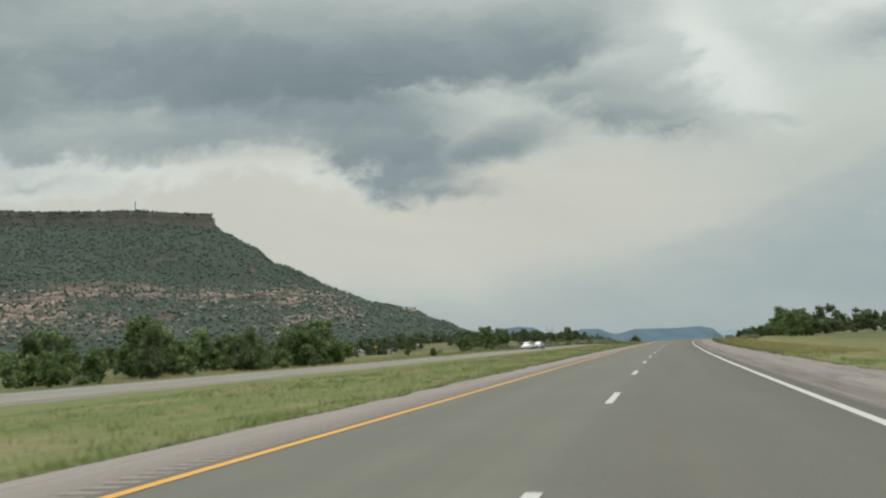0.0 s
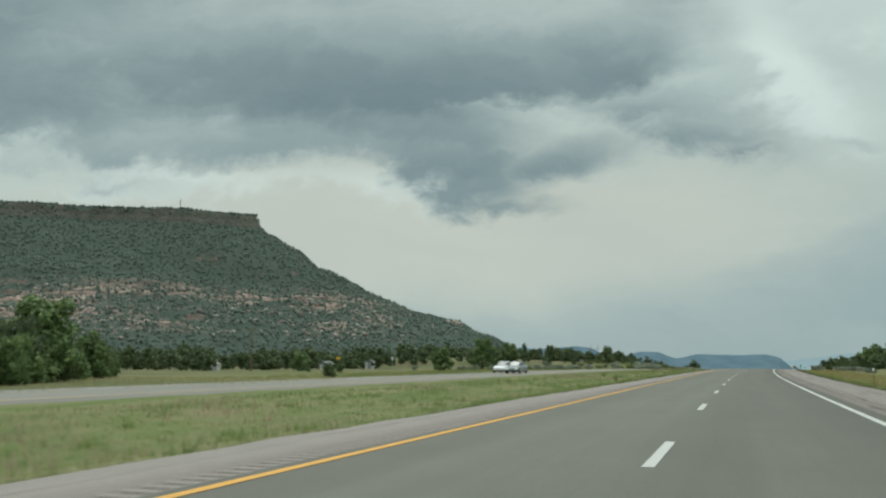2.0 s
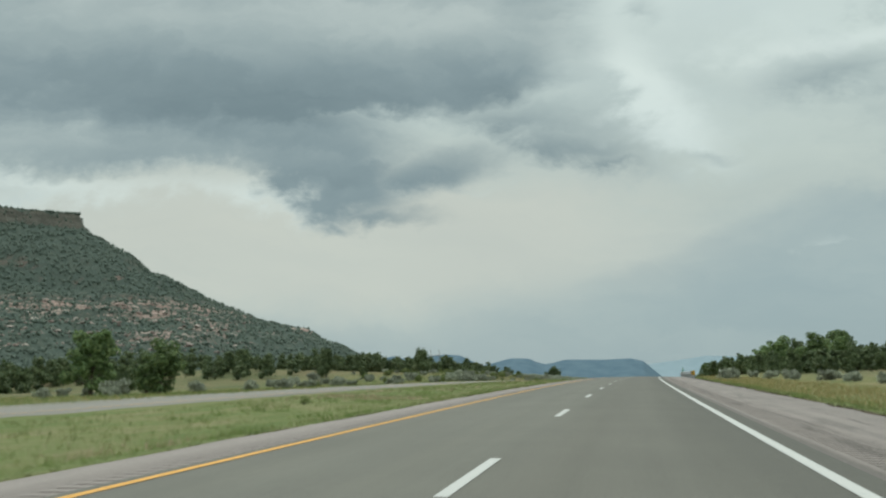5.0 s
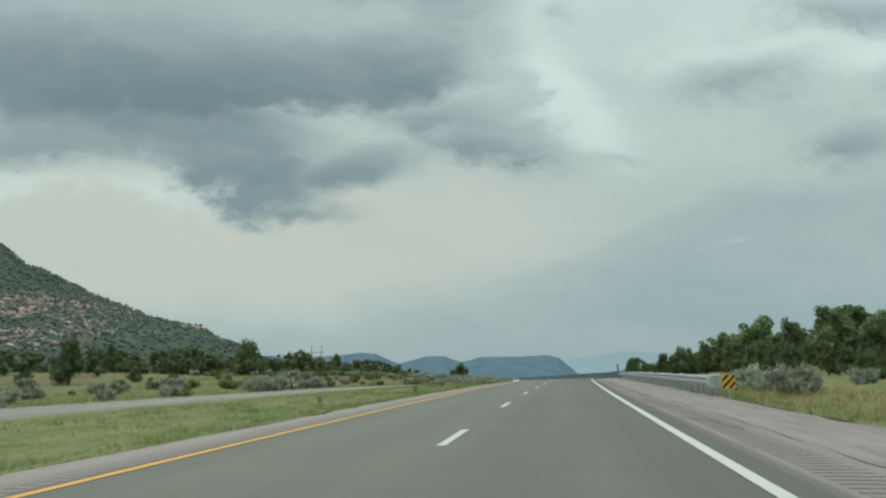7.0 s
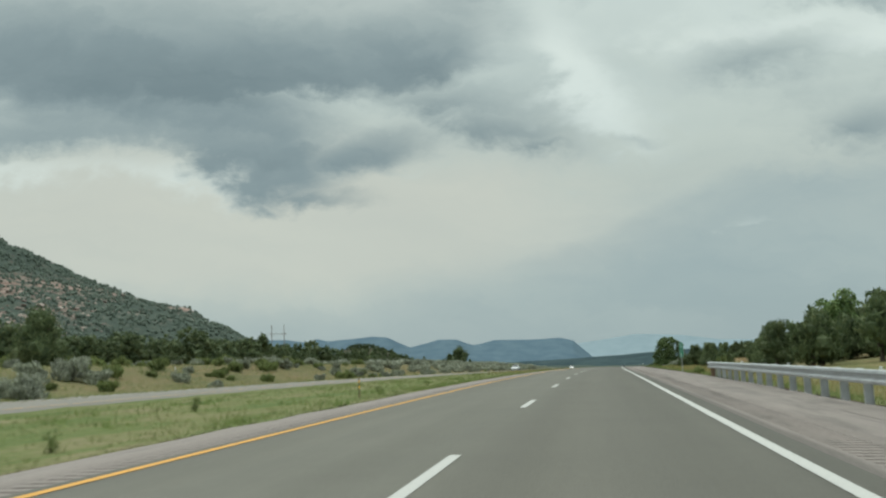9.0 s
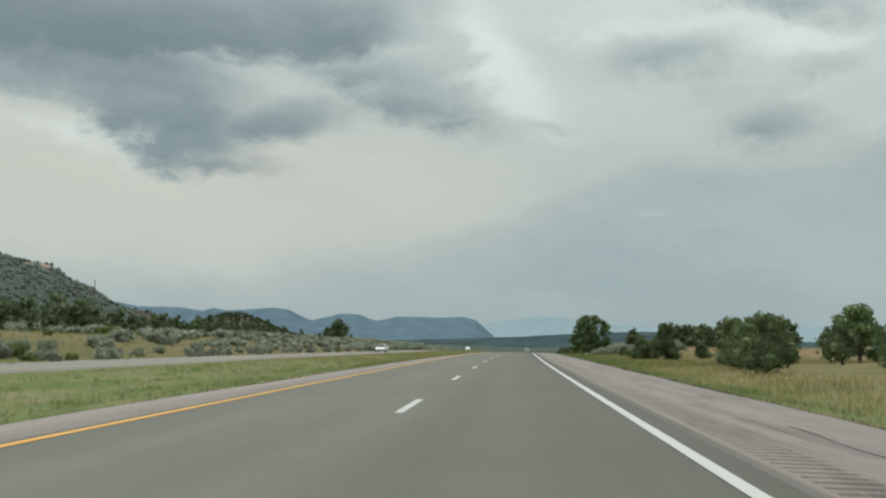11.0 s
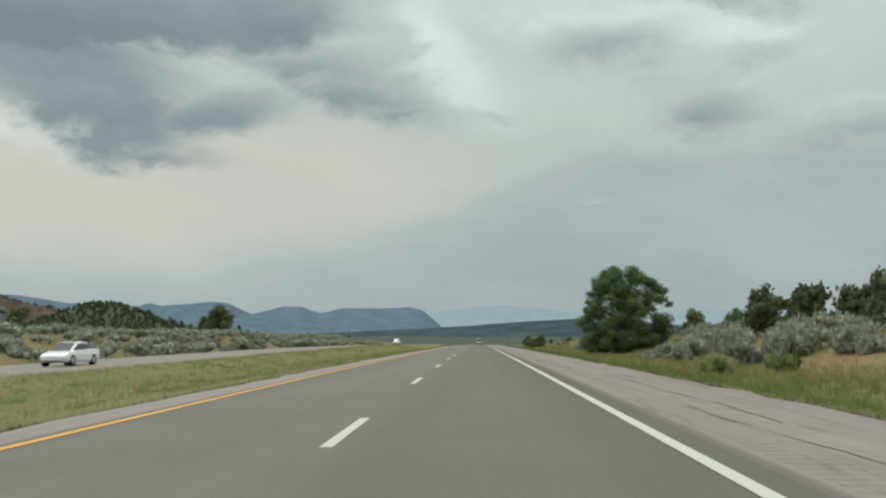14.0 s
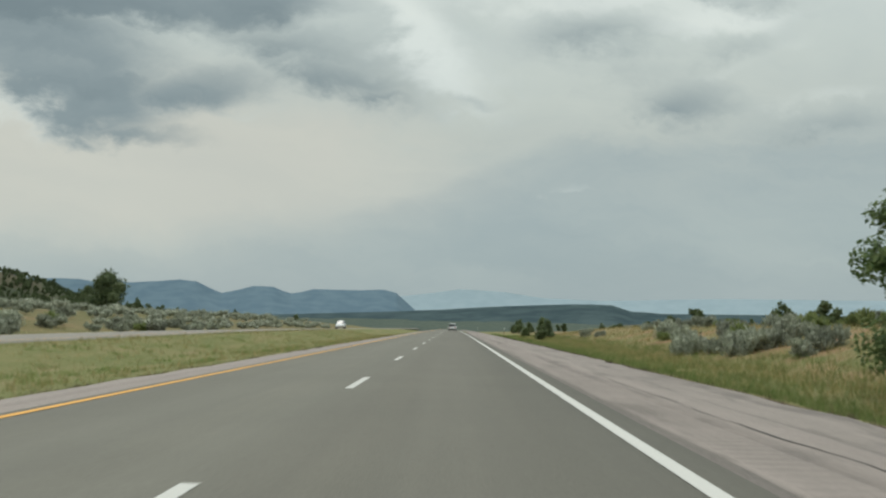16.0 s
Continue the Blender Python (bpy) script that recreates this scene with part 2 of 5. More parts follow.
def asphalt(n, pos, b):
    s, u = road_coords(n)
    long = n.add("ShaderNodeCombineXYZ", n.math("MULTIPLY", s, 0.03), n.math("MULTIPLY", u, 1.1), 0.0).outputs[0]
    streak = n.noise(long, 1.0, 5, 0.6)
    patch = n.noise(pos, 0.35, 4, 0.6)
    grain = n.noise(pos, 55, 3, 0.7)
    # the polished wheel tracks and oil line of each lane
    lane = n.math("PINGPONG", n.math("ADD", u, 0.0), 1.83)
    track = n.remap(n.math("ABSOLUTE", n.math("SUBTRACT", lane, 0.95)), 0.0, 0.55)
    c = n.ramp(n.math("ADD", n.math("MULTIPLY", streak, 0.6), n.math("MULTIPLY", patch, 0.4)),
               [(0.3, (0.082, 0.081, 0.070)), (0.5, (0.102, 0.100, 0.086)), (0.72, (0.134, 0.130, 0.112))])
    c = n.mix(n.math("MULTIPLY", track, 0.35), n.mix(1.0, c, (0.92, 0.91, 0.88), "MULTIPLY"), c)
    # driving lane darker, browner than the passing lane: wear plus painted windscreen reflection
    c = n.mix(1.0, c, n.mix(n.remap(u, -0.5, 0.7), (1.22, 1.23, 1.19), (1.0, 0.99, 0.95)), "MULTIPLY")
    c = n.mix(0.35, c, n.mix(n.remap(grain, 0.3, 0.7), (0.065, 0.063, 0.055), (0.19, 0.184, 0.162)))
    bump(n, b, grain, 0.25, 0.004)
    return c


def shoulder(n, pos, b):
    s, u = road_coords(n)
    long = n.add("ShaderNodeCombineXYZ", n.math("MULTIPLY", s, 0.06), n.math("MULTIPLY", u, 2.2), 5.0).outputs[0]
    streak = n.noise(long, 1.0, 6, 0.65)
    patch = n.noise(pos, 0.5, 5, 0.65)
    grain = n.noise(pos, 38, 3, 0.75)
    c = n.ramp(n.math("ADD", n.math("MULTIPLY", streak, 0.6), n.math("MULTIPLY", patch, 0.4)),
               [(0.34, (0.098, 0.089, 0.082)), (0.45, (0.188, 0.164, 0.148)), (0.70, (0.275, 0.240, 0.217))])
    # sealed cracks that run along and across
    wob = n.math("ADD", u, n.math("MULTIPLY", n.noise(long, 2.0, 3, 0.5), 0.6))
    crack = n.remap(n.math("ABSOLUTE", n.math("SUBTRACT", n.math("FRACT", n.math("MULTIPLY", wob, 0.55)), 0.5)), 0.0, 0.02, 1.0, 0.0)
    some = n.remap(n.noise(long, 0.7, 2, 0.5), 0.47, 0.53)
    c = n.mix(n.math("MULTIPLY", n.math("MULTIPLY", crack, some), 0.85), c, (0.045, 0.042, 0.04))
    # the tarred joint beside the carriageway, and oil stains drawn out along the way
    joint = n.remap(n.math("ABSOLUTE", n.math("SUBTRACT", n.math("ADD", u, n.math("MULTIPLY", n.math("SUBTRACT", n.noise(long, 6.0, 3, 0.6), 0.5), 0.14)), 4.18)), 0.04, 0.20, 0.85, 0.0)
    c = n.mix(joint, c, (0.058, 0.054, 0.048))
    oil = n.remap(n.noise(n.add("ShaderNodeCombineXYZ", n.math("MULTIPLY", s, 0.22), n.math("MULTIPLY", u, 1.5), 11.0).outputs[0], 1.0, 5, 0.65), 0.53, 0.64, 0.0, 0.7)
    c = n.mix(n.math("MULTIPLY", oil, n.remap(u, -1.0, 1.0, 0.2, 1.0)), c, (0.075, 0.068, 0.060))
    c = n.mix(n.remap(u, 1.0, -1.0, 0.0, 0.45), c, (0.300, 0.262, 0.240))
    c = n.mix(0.4, c, n.mix(n.remap(grain, 0.3, 0.72), (0.10, 0.09, 0.084), (0.32, 0.285, 0.265)))
    bump(n, b, grain, 0.4, 0.006)
    return c


def milled(n, pos, b):
    """The shoulder, its rumble grooves darkened with dirt and with their shade painted in."""
    c = shoulder(n, pos, b)
    s, u = road_coords(n)
    f = n.math("FRACT", n.math("DIVIDE", s, 0.3))
    slot = n.math("MULTIPLY", n.remap(f, 0.50, 0.60), n.remap(f, 0.90, 1.0, 1.0, 0.0))
    slot = n.math("MULTIPLY", n.math("MULTIPLY", slot, n.remap(s, 350.0, 420.0, 1.0, 0.25)), n.math("MAXIMUM", n.remap(u, 4.38, 4.42), n.remap(u, -3.98, -4.02)))
    return n.mix(n.math("MULTIPLY", slot, n.math("MULTIPLY", n.remap(u, -1.0, 1.0, 0.55, 1.0), n.remap(n.noise(pos, 1.1, 4, 0.6), 0.3, 0.65, 0.25, 0.8))), c, (0.062, 0.056, 0.050))


def opposite(n, pos, b):
    s, u = road_coords(n)
    long = n.add("ShaderNodeCombineXYZ", n.math("MULTIPLY", s, 0.05), n.math("MULTIPLY", u, 1.0), 9.0).outputs[0]
    c = n.ramp(n.noise(long, 1.0, 5, 0.6), [(0.3, (0.142, 0.131, 0.112)), (0.7, (0.212, 0.194, 0.165))])
    g = n.noise(pos, 40, 3, 0.7)
    bump(n, b, g, 0.3, 0.005)
    return n.mix(0.3, c, n.mix(n.remap(g, 0.3, 0.7), (0.12, 0.12, 0.11), (0.34, 0.33, 0.31)))


def paint_of(col, wear):
    def build(n, pos, b):
        w = n.noise(pos, 6, 5, 0.7)
        g = n.noise(pos, 60, 3, 0.7)
        c = n.mix(n.remap(g, 0.35, 0.75), col, tuple(v * 0.82 for v in col))
        return n.mix(n.math("MULTIPLY", n.remap(w, 0.62, 0.72), wear), c, (0.16, 0.155, 0.14))
    return build


def ground_mat(n, pos, b):
    s, u = road_coords(n)
    long = n.add("ShaderNodeCombineXYZ", n.math("MULTIPLY", s, 0.12), n.math("MULTIPLY", u, 0.45), 2.0).outputs[0]
    big = n.noise(pos, 0.045, 5, 0.6)
    mid = n.noise(long, 1.0, 5, 0.6)
    small = n.noise(pos, 2.2, 5, 0.7)
    tiny = n.noise(pos, 14, 3, 0.7)
    green = n.ramp(n.math("ADD", n.math("MULTIPLY", mid, 0.65), n.math("MULTIPLY", small, 0.35)),
                   [(0.30, (0.076, 0.110, 0.038)), (0.45, (0.114, 0.142, 0.052)), (0.55, (0.162, 0.162, 0.076)), (0.67, (0.225, 0.188, 0.120))])
    dry = n.ramp(n.math("ADD", n.math("MULTIPLY", big, 0.5), n.math("MULTIPLY", small, 0.5)),
                 [(0.32, (0.060, 0.077, 0.034)), (0.46, (0.096, 0.108, 0.050)), (0.55, (0.142, 0.130, 0.070)), (0.64, (0.185, 0.116, 0.074))])
    # drier and more straw-coloured along the outer verge and towards the valley
    straw = n.ramp(n.math("ADD", n.math("MULTIPLY", mid, 0.6), n.math("MULTIPLY", small, 0.4)),
                   [(0.30, (0.076, 0.098, 0.036)), (0.45, (0.125, 0.132, 0.055)), (0.58, (0.180, 0.160, 0.078)), (0.70, (0.225, 0.165, 0.098))])
    green = n.mix(n.math("MAXIMUM", n.remap(u, 9.0, 12.0, 0.0, 0.8), n.remap(s, 380.0, 460.0, 0.0, 0.75)), green, straw)
    rust = n.math("MULTIPLY", n.remap(s, 330.0, 390.0), n.math("MAXIMUM", n.math("MULTIPLY", n.remap(u, -28.0, -31.0), n.remap(u, -95.0, -75.0, 0.25, 0.55)), n.math("MULTIPLY", n.remap(u, 10.5, 13.0, 0.0, 0.7), n.remap(s, 450.0, 490.0, 1.0, 0.3))))
    away = n.remap(n.math("ABSOLUTE", n.math("ADD", u, 5.0)), 22.0, 34.0)
    c = n.mix(away, green, dry)
    # the greener field past the opposite carriageway
    meadow = n.math("MULTIPLY", n.math("MULTIPLY", n.remap(s, 120.0, 160.0), n.remap(s, 330.0, 380.0, 1.0, 0.0)), n.math("MULTIPLY", n.remap(u, -28.0, -31.0), n.remap(u, -80.0, -60.0)))
    c = n.mix(n.math("MULTIPLY", meadow, 0.7), c, green)
    c = n.mix(n.math("MULTIPLY", rust, n.remap(small, 0.25, 0.6, 0.25, 0.9)), c, n.ramp(mid, [(0.3, (0.092, 0.096, 0.046)), (0.48, (0.165, 0.136, 0.068)), (0.65, (0.230, 0.145, 0.082))]))
    red = n.math("MULTIPLY", n.math("MULTIPLY", n.remap(s, 455.0, 485.0), n.remap(u, 13.0, 17.0)), n.remap(n.noise(pos, 0.16, 5, 0.6), 0.44, 0.60, 0.0, 0.75))
    c = n.mix(red, c, n.mix(n.remap(tiny, 0.3, 0.7), (0.185, 0.108, 0.064), (0.265, 0.165, 0.104)))
    # brown litter and bare soil along the pavement's edges
    litter = n.math("MAXIMUM", n.remap(n.math("ABSOLUTE", n.math("ADD", u, n.remap(s, 60.0, 480.0, 6.0, 5.10, False))), 0.30, 0.75, 1.0, 0.0), n.remap(n.math("ABSOLUTE", n.math("SUBTRACT", u, 7.55)), 0.22, 0.6, 1.0, 0.0))
    c = n.mix(n.math("MULTIPLY", litter, n.remap(small, 0.28, 0.5)), c, n.mix(n.remap(tiny, 0.3, 0.7), (0.042, 0.030, 0.024), (0.115, 0.080, 0.064)))
    far = n.math("MAXIMUM", n.remap(n.math("ABSOLUTE", u), 200.0, 600.0), n.math("MULTIPLY", n.remap(u, -92.0, -115.0), n.remap(s, 680.0, 740.0)))
    c = n.mix(far, c, n.mix(n.remap(n.noise(pos, 0.02, 5, 0.65), 0.4, 0.6), (0.042, 0.054, 0.033), (0.078, 0.072, 0.046)))
    c = n.mix(0.35, c, n.mix(1.0, c, n.mix(tiny, (0.45, 0.45, 0.45), (1.6, 1.6, 1.6)), "MULTIPLY"))
    bump(n, b, n.math("ADD", small, n.math("MULTIPLY", tiny, 0.4)), 0.8, 0.12)
    return c


def leaf_mat(name, cols, rough=0.65, through_light=0.3):
    def build(n, pos, b):
        isl = n.add("ShaderNodeNewGeometry").outputs["Random Per Island"]
        obj = n.add("ShaderNodeObjectInfo").outputs["Random"]
        c = n.ramp(isl, [(0.0, cols[0]), (0.5, cols[1]), (1.0, cols[2])])
        k = n.remap(obj, 0.0, 1.0, 0.78, 1.22, False)
        b.inputs["Subsurface Weight"].default_value = 0.0
        tint = n.add("ShaderNodeCombineXYZ", k, k, n.math("MULTIPLY", k, 1.0)).outputs[0]
        patch = n.noise(pos, 1.3, 3, 0.6)
        c = n.mix(0.5, c, n.mix(1.0, c, n.mix(n.remap(patch, 0.3, 0.7), (0.6, 0.62, 0.6), (1.4, 1.38, 1.3)), "MULTIPLY"))
        c = n.mix(1.0, c, tint, "MULTIPLY")
        if through_light:
            # thin leaves pass part of the light
            out = [o for o in n.t.nodes if o.bl_idname == "ShaderNodeOutputMaterial"][0]
            thin = n.add("ShaderNodeBsdfTranslucent", c)
            both = n.add("ShaderNodeMixShader", through_light, b.outputs[0], thin.outputs[0])
            n.t.links.new(both.outputs[0], out.inputs[0])
        return c
    return material(name, build, rough, 0.2)


def bark_mat(n, pos, b):
    g = n.noise(n.add("ShaderNodeVectorMath", pos, (14, 14, 2.5), operation="MULTIPLY").outputs[0], 1.0, 5, 0.7)
    bump(n, b, g, 0.7, 0.03)
    return n.ramp(g, [(0.3, (0.045, 0.036, 0.028)), (0.7, (0.15, 0.125, 0.10))])


def mesa_mat(n, pos, b):
    nrm = n.add("ShaderNodeNewGeometry").outputs["Normal"]
    steep = n.add("ShaderNodeSeparateXYZ", nrm).outputs[2]
    z = n.add("ShaderNodeSeparateXYZ", pos).outputs[2]
    rough = n.noise(pos, 0.028, 6, 0.65)
    spot = n.noise(pos, 0.11, 5, 0.7)
    band = n.noise(n.add("ShaderNodeCombineXYZ", 0.0, 0.0, n.math("MULTIPLY", n.math("ADD", z, n.math("MULTIPLY", rough, 14)), 0.16)).outputs[0], 1.0, 3, 0.6)
    # scrub tones lifted towards blue-green, with the haze of distance painted in
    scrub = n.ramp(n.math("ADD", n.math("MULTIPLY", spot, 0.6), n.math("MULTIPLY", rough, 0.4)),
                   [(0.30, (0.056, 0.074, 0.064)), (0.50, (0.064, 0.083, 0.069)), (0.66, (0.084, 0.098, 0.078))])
    rock = n.ramp(n.math("ADD", n.math("MULTIPLY", band, 0.6), n.math("MULTIPLY", spot, 0.4)),
                  [(0.3, (0.135, 0.096, 0.084)), (0.46, (0.200, 0.136, 0.114)), (0.58, (0.33, 0.262, 0.225)), (0.78, (0.18, 0.112, 0.092))])
    bare = n.math("MULTIPLY", n.remap(n.math("ADD", steep, n.math("MULTIPLY", n.math("SUBTRACT", spot, 0.5), 0.55)), 0.70, 0.52), n.remap(z, 190, 120, 0.28, 0.8))
    low = n.math("MULTIPLY", n.remap(z, 28, 48), n.remap(n.math("ADD", z, n.math("MULTIPLY", rough, 30)), 128, 104))
    # broken ledges that run level through the lower slope
    level = n.noise(n.add("ShaderNodeVectorMath", pos, (0.045, 0.045, 0.30), operation="MULTIPLY").outputs[0], 1.0, 6, 0.72)
    grit = n.noise(pos, 0.42, 4, 0.7)
    broad = n.noise(pos, 0.008, 3, 0.5)
    talus = n.math("MULTIPLY", low, n.remap(n.math("ADD", n.math("ADD", level, n.math("MULTIPLY", n.math("SUBTRACT", broad, 0.5), 1.1)), n.math("MULTIPLY", n.math("ADD", n.math("SUBTRACT", spot, 0.5), n.math("SUBTRACT", grit, 0.5)), 0.75)), 0.545, 0.64))
    bump(n, b, spot, 0.8, 3.0)
    return n.mix(n.math("MAXIMUM", bare, talus), scrub, rock)


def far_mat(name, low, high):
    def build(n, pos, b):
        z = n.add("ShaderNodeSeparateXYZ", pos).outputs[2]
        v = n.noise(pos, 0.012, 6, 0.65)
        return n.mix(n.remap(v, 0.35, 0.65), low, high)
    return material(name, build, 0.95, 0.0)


def plain(name, col, rough=0.6, metal=0.0, spec=0.3, vary=0.25, scale=8.0):
    def build(n, pos, b):
        v = n.noise(pos, scale, 5, 0.65)
        n.t.links.new(n.remap(v, 0.2, 0.8, max(0.05, rough - 0.12), min(1.0, rough + 0.12)), b.inputs["Roughness"])
        return n.mix(n.remap(v, 0.3, 0.7), tuple(c * (1 - vary) for c in col), tuple(min(1.0, c * (1 + vary)) for c in col))
    return material(name, build, rough, spec, metal)


M_ASPHALT = material("asphalt", asphalt, 0.82, 0.25)
M_SHOULDER = material("worn_shoulder", shoulder, 0.9, 0.2)
M_MILLED = material("milled_shoulder", milled, 0.92, 0.15)
M_TAR = plain("crack_sealant", (0.045, 0.041, 0.037), 0.7, 0, 0.3, 0.3, 4.0)
M_OPPOSITE = material("pale_asphalt", opposite, 0.85, 0.2)
M_WHITE = material("white_line_paint", paint_of((0.45, 0.45, 0.425), 0.7), 0.7)
M_YELLOW = material("yellow_line_paint", paint_of((0.57, 0.305, 0.065), 0.5), 0.7)
M_GROUND = material("grassland", ground_mat, 0.95, 0.1)
M_JUNIPER = leaf_mat("juniper_leaf", ((0.072, 0.100, 0.050), (0.104, 0.140, 0.066), (0.150, 0.180, 0.088)))
M_BROAD = leaf_mat("broad_leaf", ((0.082, 0.130, 0.052), (0.135, 0.196, 0.076), (0.200, 0.256, 0.104)))
M_SAGE = leaf_mat("sage_leaf", ((0.185, 0.205, 0.152), (0.262, 0.284, 0.220), (0.335, 0.354, 0.288)))
M_RABBIT = leaf_mat("green_shrub_leaf", ((0.10, 0.135, 0.05), (0.16, 0.20, 0.075), (0.23, 0.255, 0.105)))
M_GRASS = leaf_mat("grass_blade", ((0.150, 0.210, 0.070), (0.220, 0.262, 0.095), (0.320, 0.305, 0.160)), 0.8, 0.4)
# leaf colours of the mesa's junipers, paled to carry distance haze
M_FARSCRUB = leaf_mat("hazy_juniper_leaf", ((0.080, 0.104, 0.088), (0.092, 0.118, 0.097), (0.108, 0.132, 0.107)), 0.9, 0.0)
M_TUFT = leaf_mat("tuft_blade", ((0.105, 0.165, 0.050), (0.150, 0.205, 0.066), (0.215, 0.245, 0.095)), 0.8, 0.4)
M_STRAW = leaf_mat("straw_grass_blade", ((0.150, 0.165, 0.058), (0.265, 0.230, 0.100), (0.395, 0.310, 0.175)), 0.8, 0.4)
M_DEAD = leaf_mat("dead_grass", ((0.045, 0.032, 0.026), (0.085, 0.062, 0.048), (0.140, 0.105, 0.080)), 0.9, 0.2)
M_SEED = leaf_mat("seed_head_grass", ((0.235, 0.205, 0.120), (0.330, 0.265, 0.185), (0.420, 0.335, 0.260)), 0.8, 0.4)
M_BARK = material("bark", bark_mat, 0.95, 0.1)
M_BOULDER = leaf_mat("pale_pink_rock", ((0.17, 0.132, 0.118), (0.28, 0.225, 0.200), (0.45, 0.395, 0.355)), 0.95, 0.0)
M_MESA = material("mesa_rock_and_scrub", mesa_mat, 0.95, 0.05)
M_STEEL = plain("galvanised_steel", (0.42, 0.44, 0.45), 0.5, 0.55, 0.4, 0.16, 3.0)
M_WOODPOST = plain("weathered_wood", (0.16, 0.115, 0.08), 0.9, 0, 0.1, 0.35, 20)
M_BLACK = plain("black_sheeting", (0.02, 0.02, 0.02), 0.5, 0, 0.3)
M_SIGNYEL = plain("yellow_sheeting", (0.72, 0.40, 0.03), 0.45, 0, 0.4, 0.12)
M_SIGNGRN = plain("green_sheeting", (0.012, 0.21, 0.125), 0.45, 0, 0.4, 0.12)
M_SIGNWHT = plain("white_sheeting", (0.72, 0.74, 0.72), 0.45, 0, 0.4, 0.1)


# ------------------------------------------------------------------ mesh helpers
def mesh_from(name, verts, faces, mat, smooth=False):
    me = bpy.data.meshes.new(name)
    me.from_pydata([tuple(v) for v in verts], [], [tuple(f) for f in faces])
    me.materials.append(mat)
    if smooth:
        me.polygons.foreach_set("use_smooth", [True] * len(me.polygons))
    me.update()
    return me


def part(name, bm, mat, parent, label="", smooth=False):
    """Links a bmesh as one mesh object under a thing or a part."""
    me = bpy.data.meshes.new(name)
    bmesh.ops.recalc_face_normals(bm, faces=bm.faces)
    bm.to_mesh(me)
    bm.free()
    me.materials.append(mat)
    if smooth:
        me.polygons.foreach_set("use_smooth", [True] * len(me.polygons))
    ob = new(name, me)
    ob.parent = parent
    if label:
        ob["label"] = label
    return ob


def child(name, me, parent, label=""):
    ob = new(name, me)
    ob.parent = parent
    if label:
        ob["label"] = label
    return ob


def thing(name, label, category, m=None, group=""):
    ob = new(name)
    ob.empty_display_size = 0.2
    if m is not None:
        ob.matrix_world = m
    return tagged(ob, label, category, group)


def box(bm, x0, x1, y0, y1, z0, z1, bevel=0.0):
    made = bmesh.ops.create_cube(bm, size=1.0)["verts"]
    for v in made:
        v.co = Vector((x0 + (v.co.x + 0.5) * (x1 - x0), y0 + (v.co.y + 0.5) * (y1 - y0), z0 + (v.co.z + 0.5) * (z1 - z0)))
    if bevel:
        edges = list({e for v in made for e in v.link_edges})
        bmesh.ops.bevel(bm, geom=edges, offset=bevel, segments=1, affect="EDGES")


def sheet(name, ss, us, zfun, mat, label, category="", smooth=True, warp=None):
    """A sheet over the plan of the highway, with its coordinates kept for the material."""
    S, U = np.meshgrid(np.asarray(ss, float), np.asarray(us, float), indexing="ij")
    V = U if warp is None else warp(S, U)
    X, Y, Z = road_xyz(S, V, 0)
    Z = Z + zfun(S, U)
    n, m = S.shape
    idx = np.arange(n * m).reshape(n, m)
    faces = np.stack([idx[:-1, :-1], idx[:-1, 1:], idx[1:, 1:], idx[1:, :-1]], -1).reshape(-1, 4)
    me = mesh_from(name, np.stack([X, Y, Z], -1).reshape(-1, 3).tolist(), faces.tolist(), mat, smooth)
    for key, arr in (("along", S), ("across", U)):
        a = me.attributes.new(key, "FLOAT", "POINT")
        a.data.foreach_set("value", arr.ravel().astype(np.float32))
    return tagged(new(name, me), label, category, kind="structure")


# ------------------------------------------------------------------ the lie of the land
def ease(x, a, b):
    t = np.clip((np.asarray(x, float) - a) / (b - a), 0, 1)
    return t * t * (3 - 2 * t)


def wave(x, y, k, seed=0.0):
    """Smooth rolling ground out of a few sines."""
    return (np.sin(x * k + seed) * np.cos(y * k * 0.8 + seed * 1.7) + 0.5 * np.sin(x * k * 2.1 + y * k * 1.3 + seed * 2.3)
            + 0.25 * np.sin(x * k * 4.3 - y * k * 3.7 + seed)) / 1.75


def other_road(s):
    return -0.15 + 0.75 * ease(s, 470, 640)


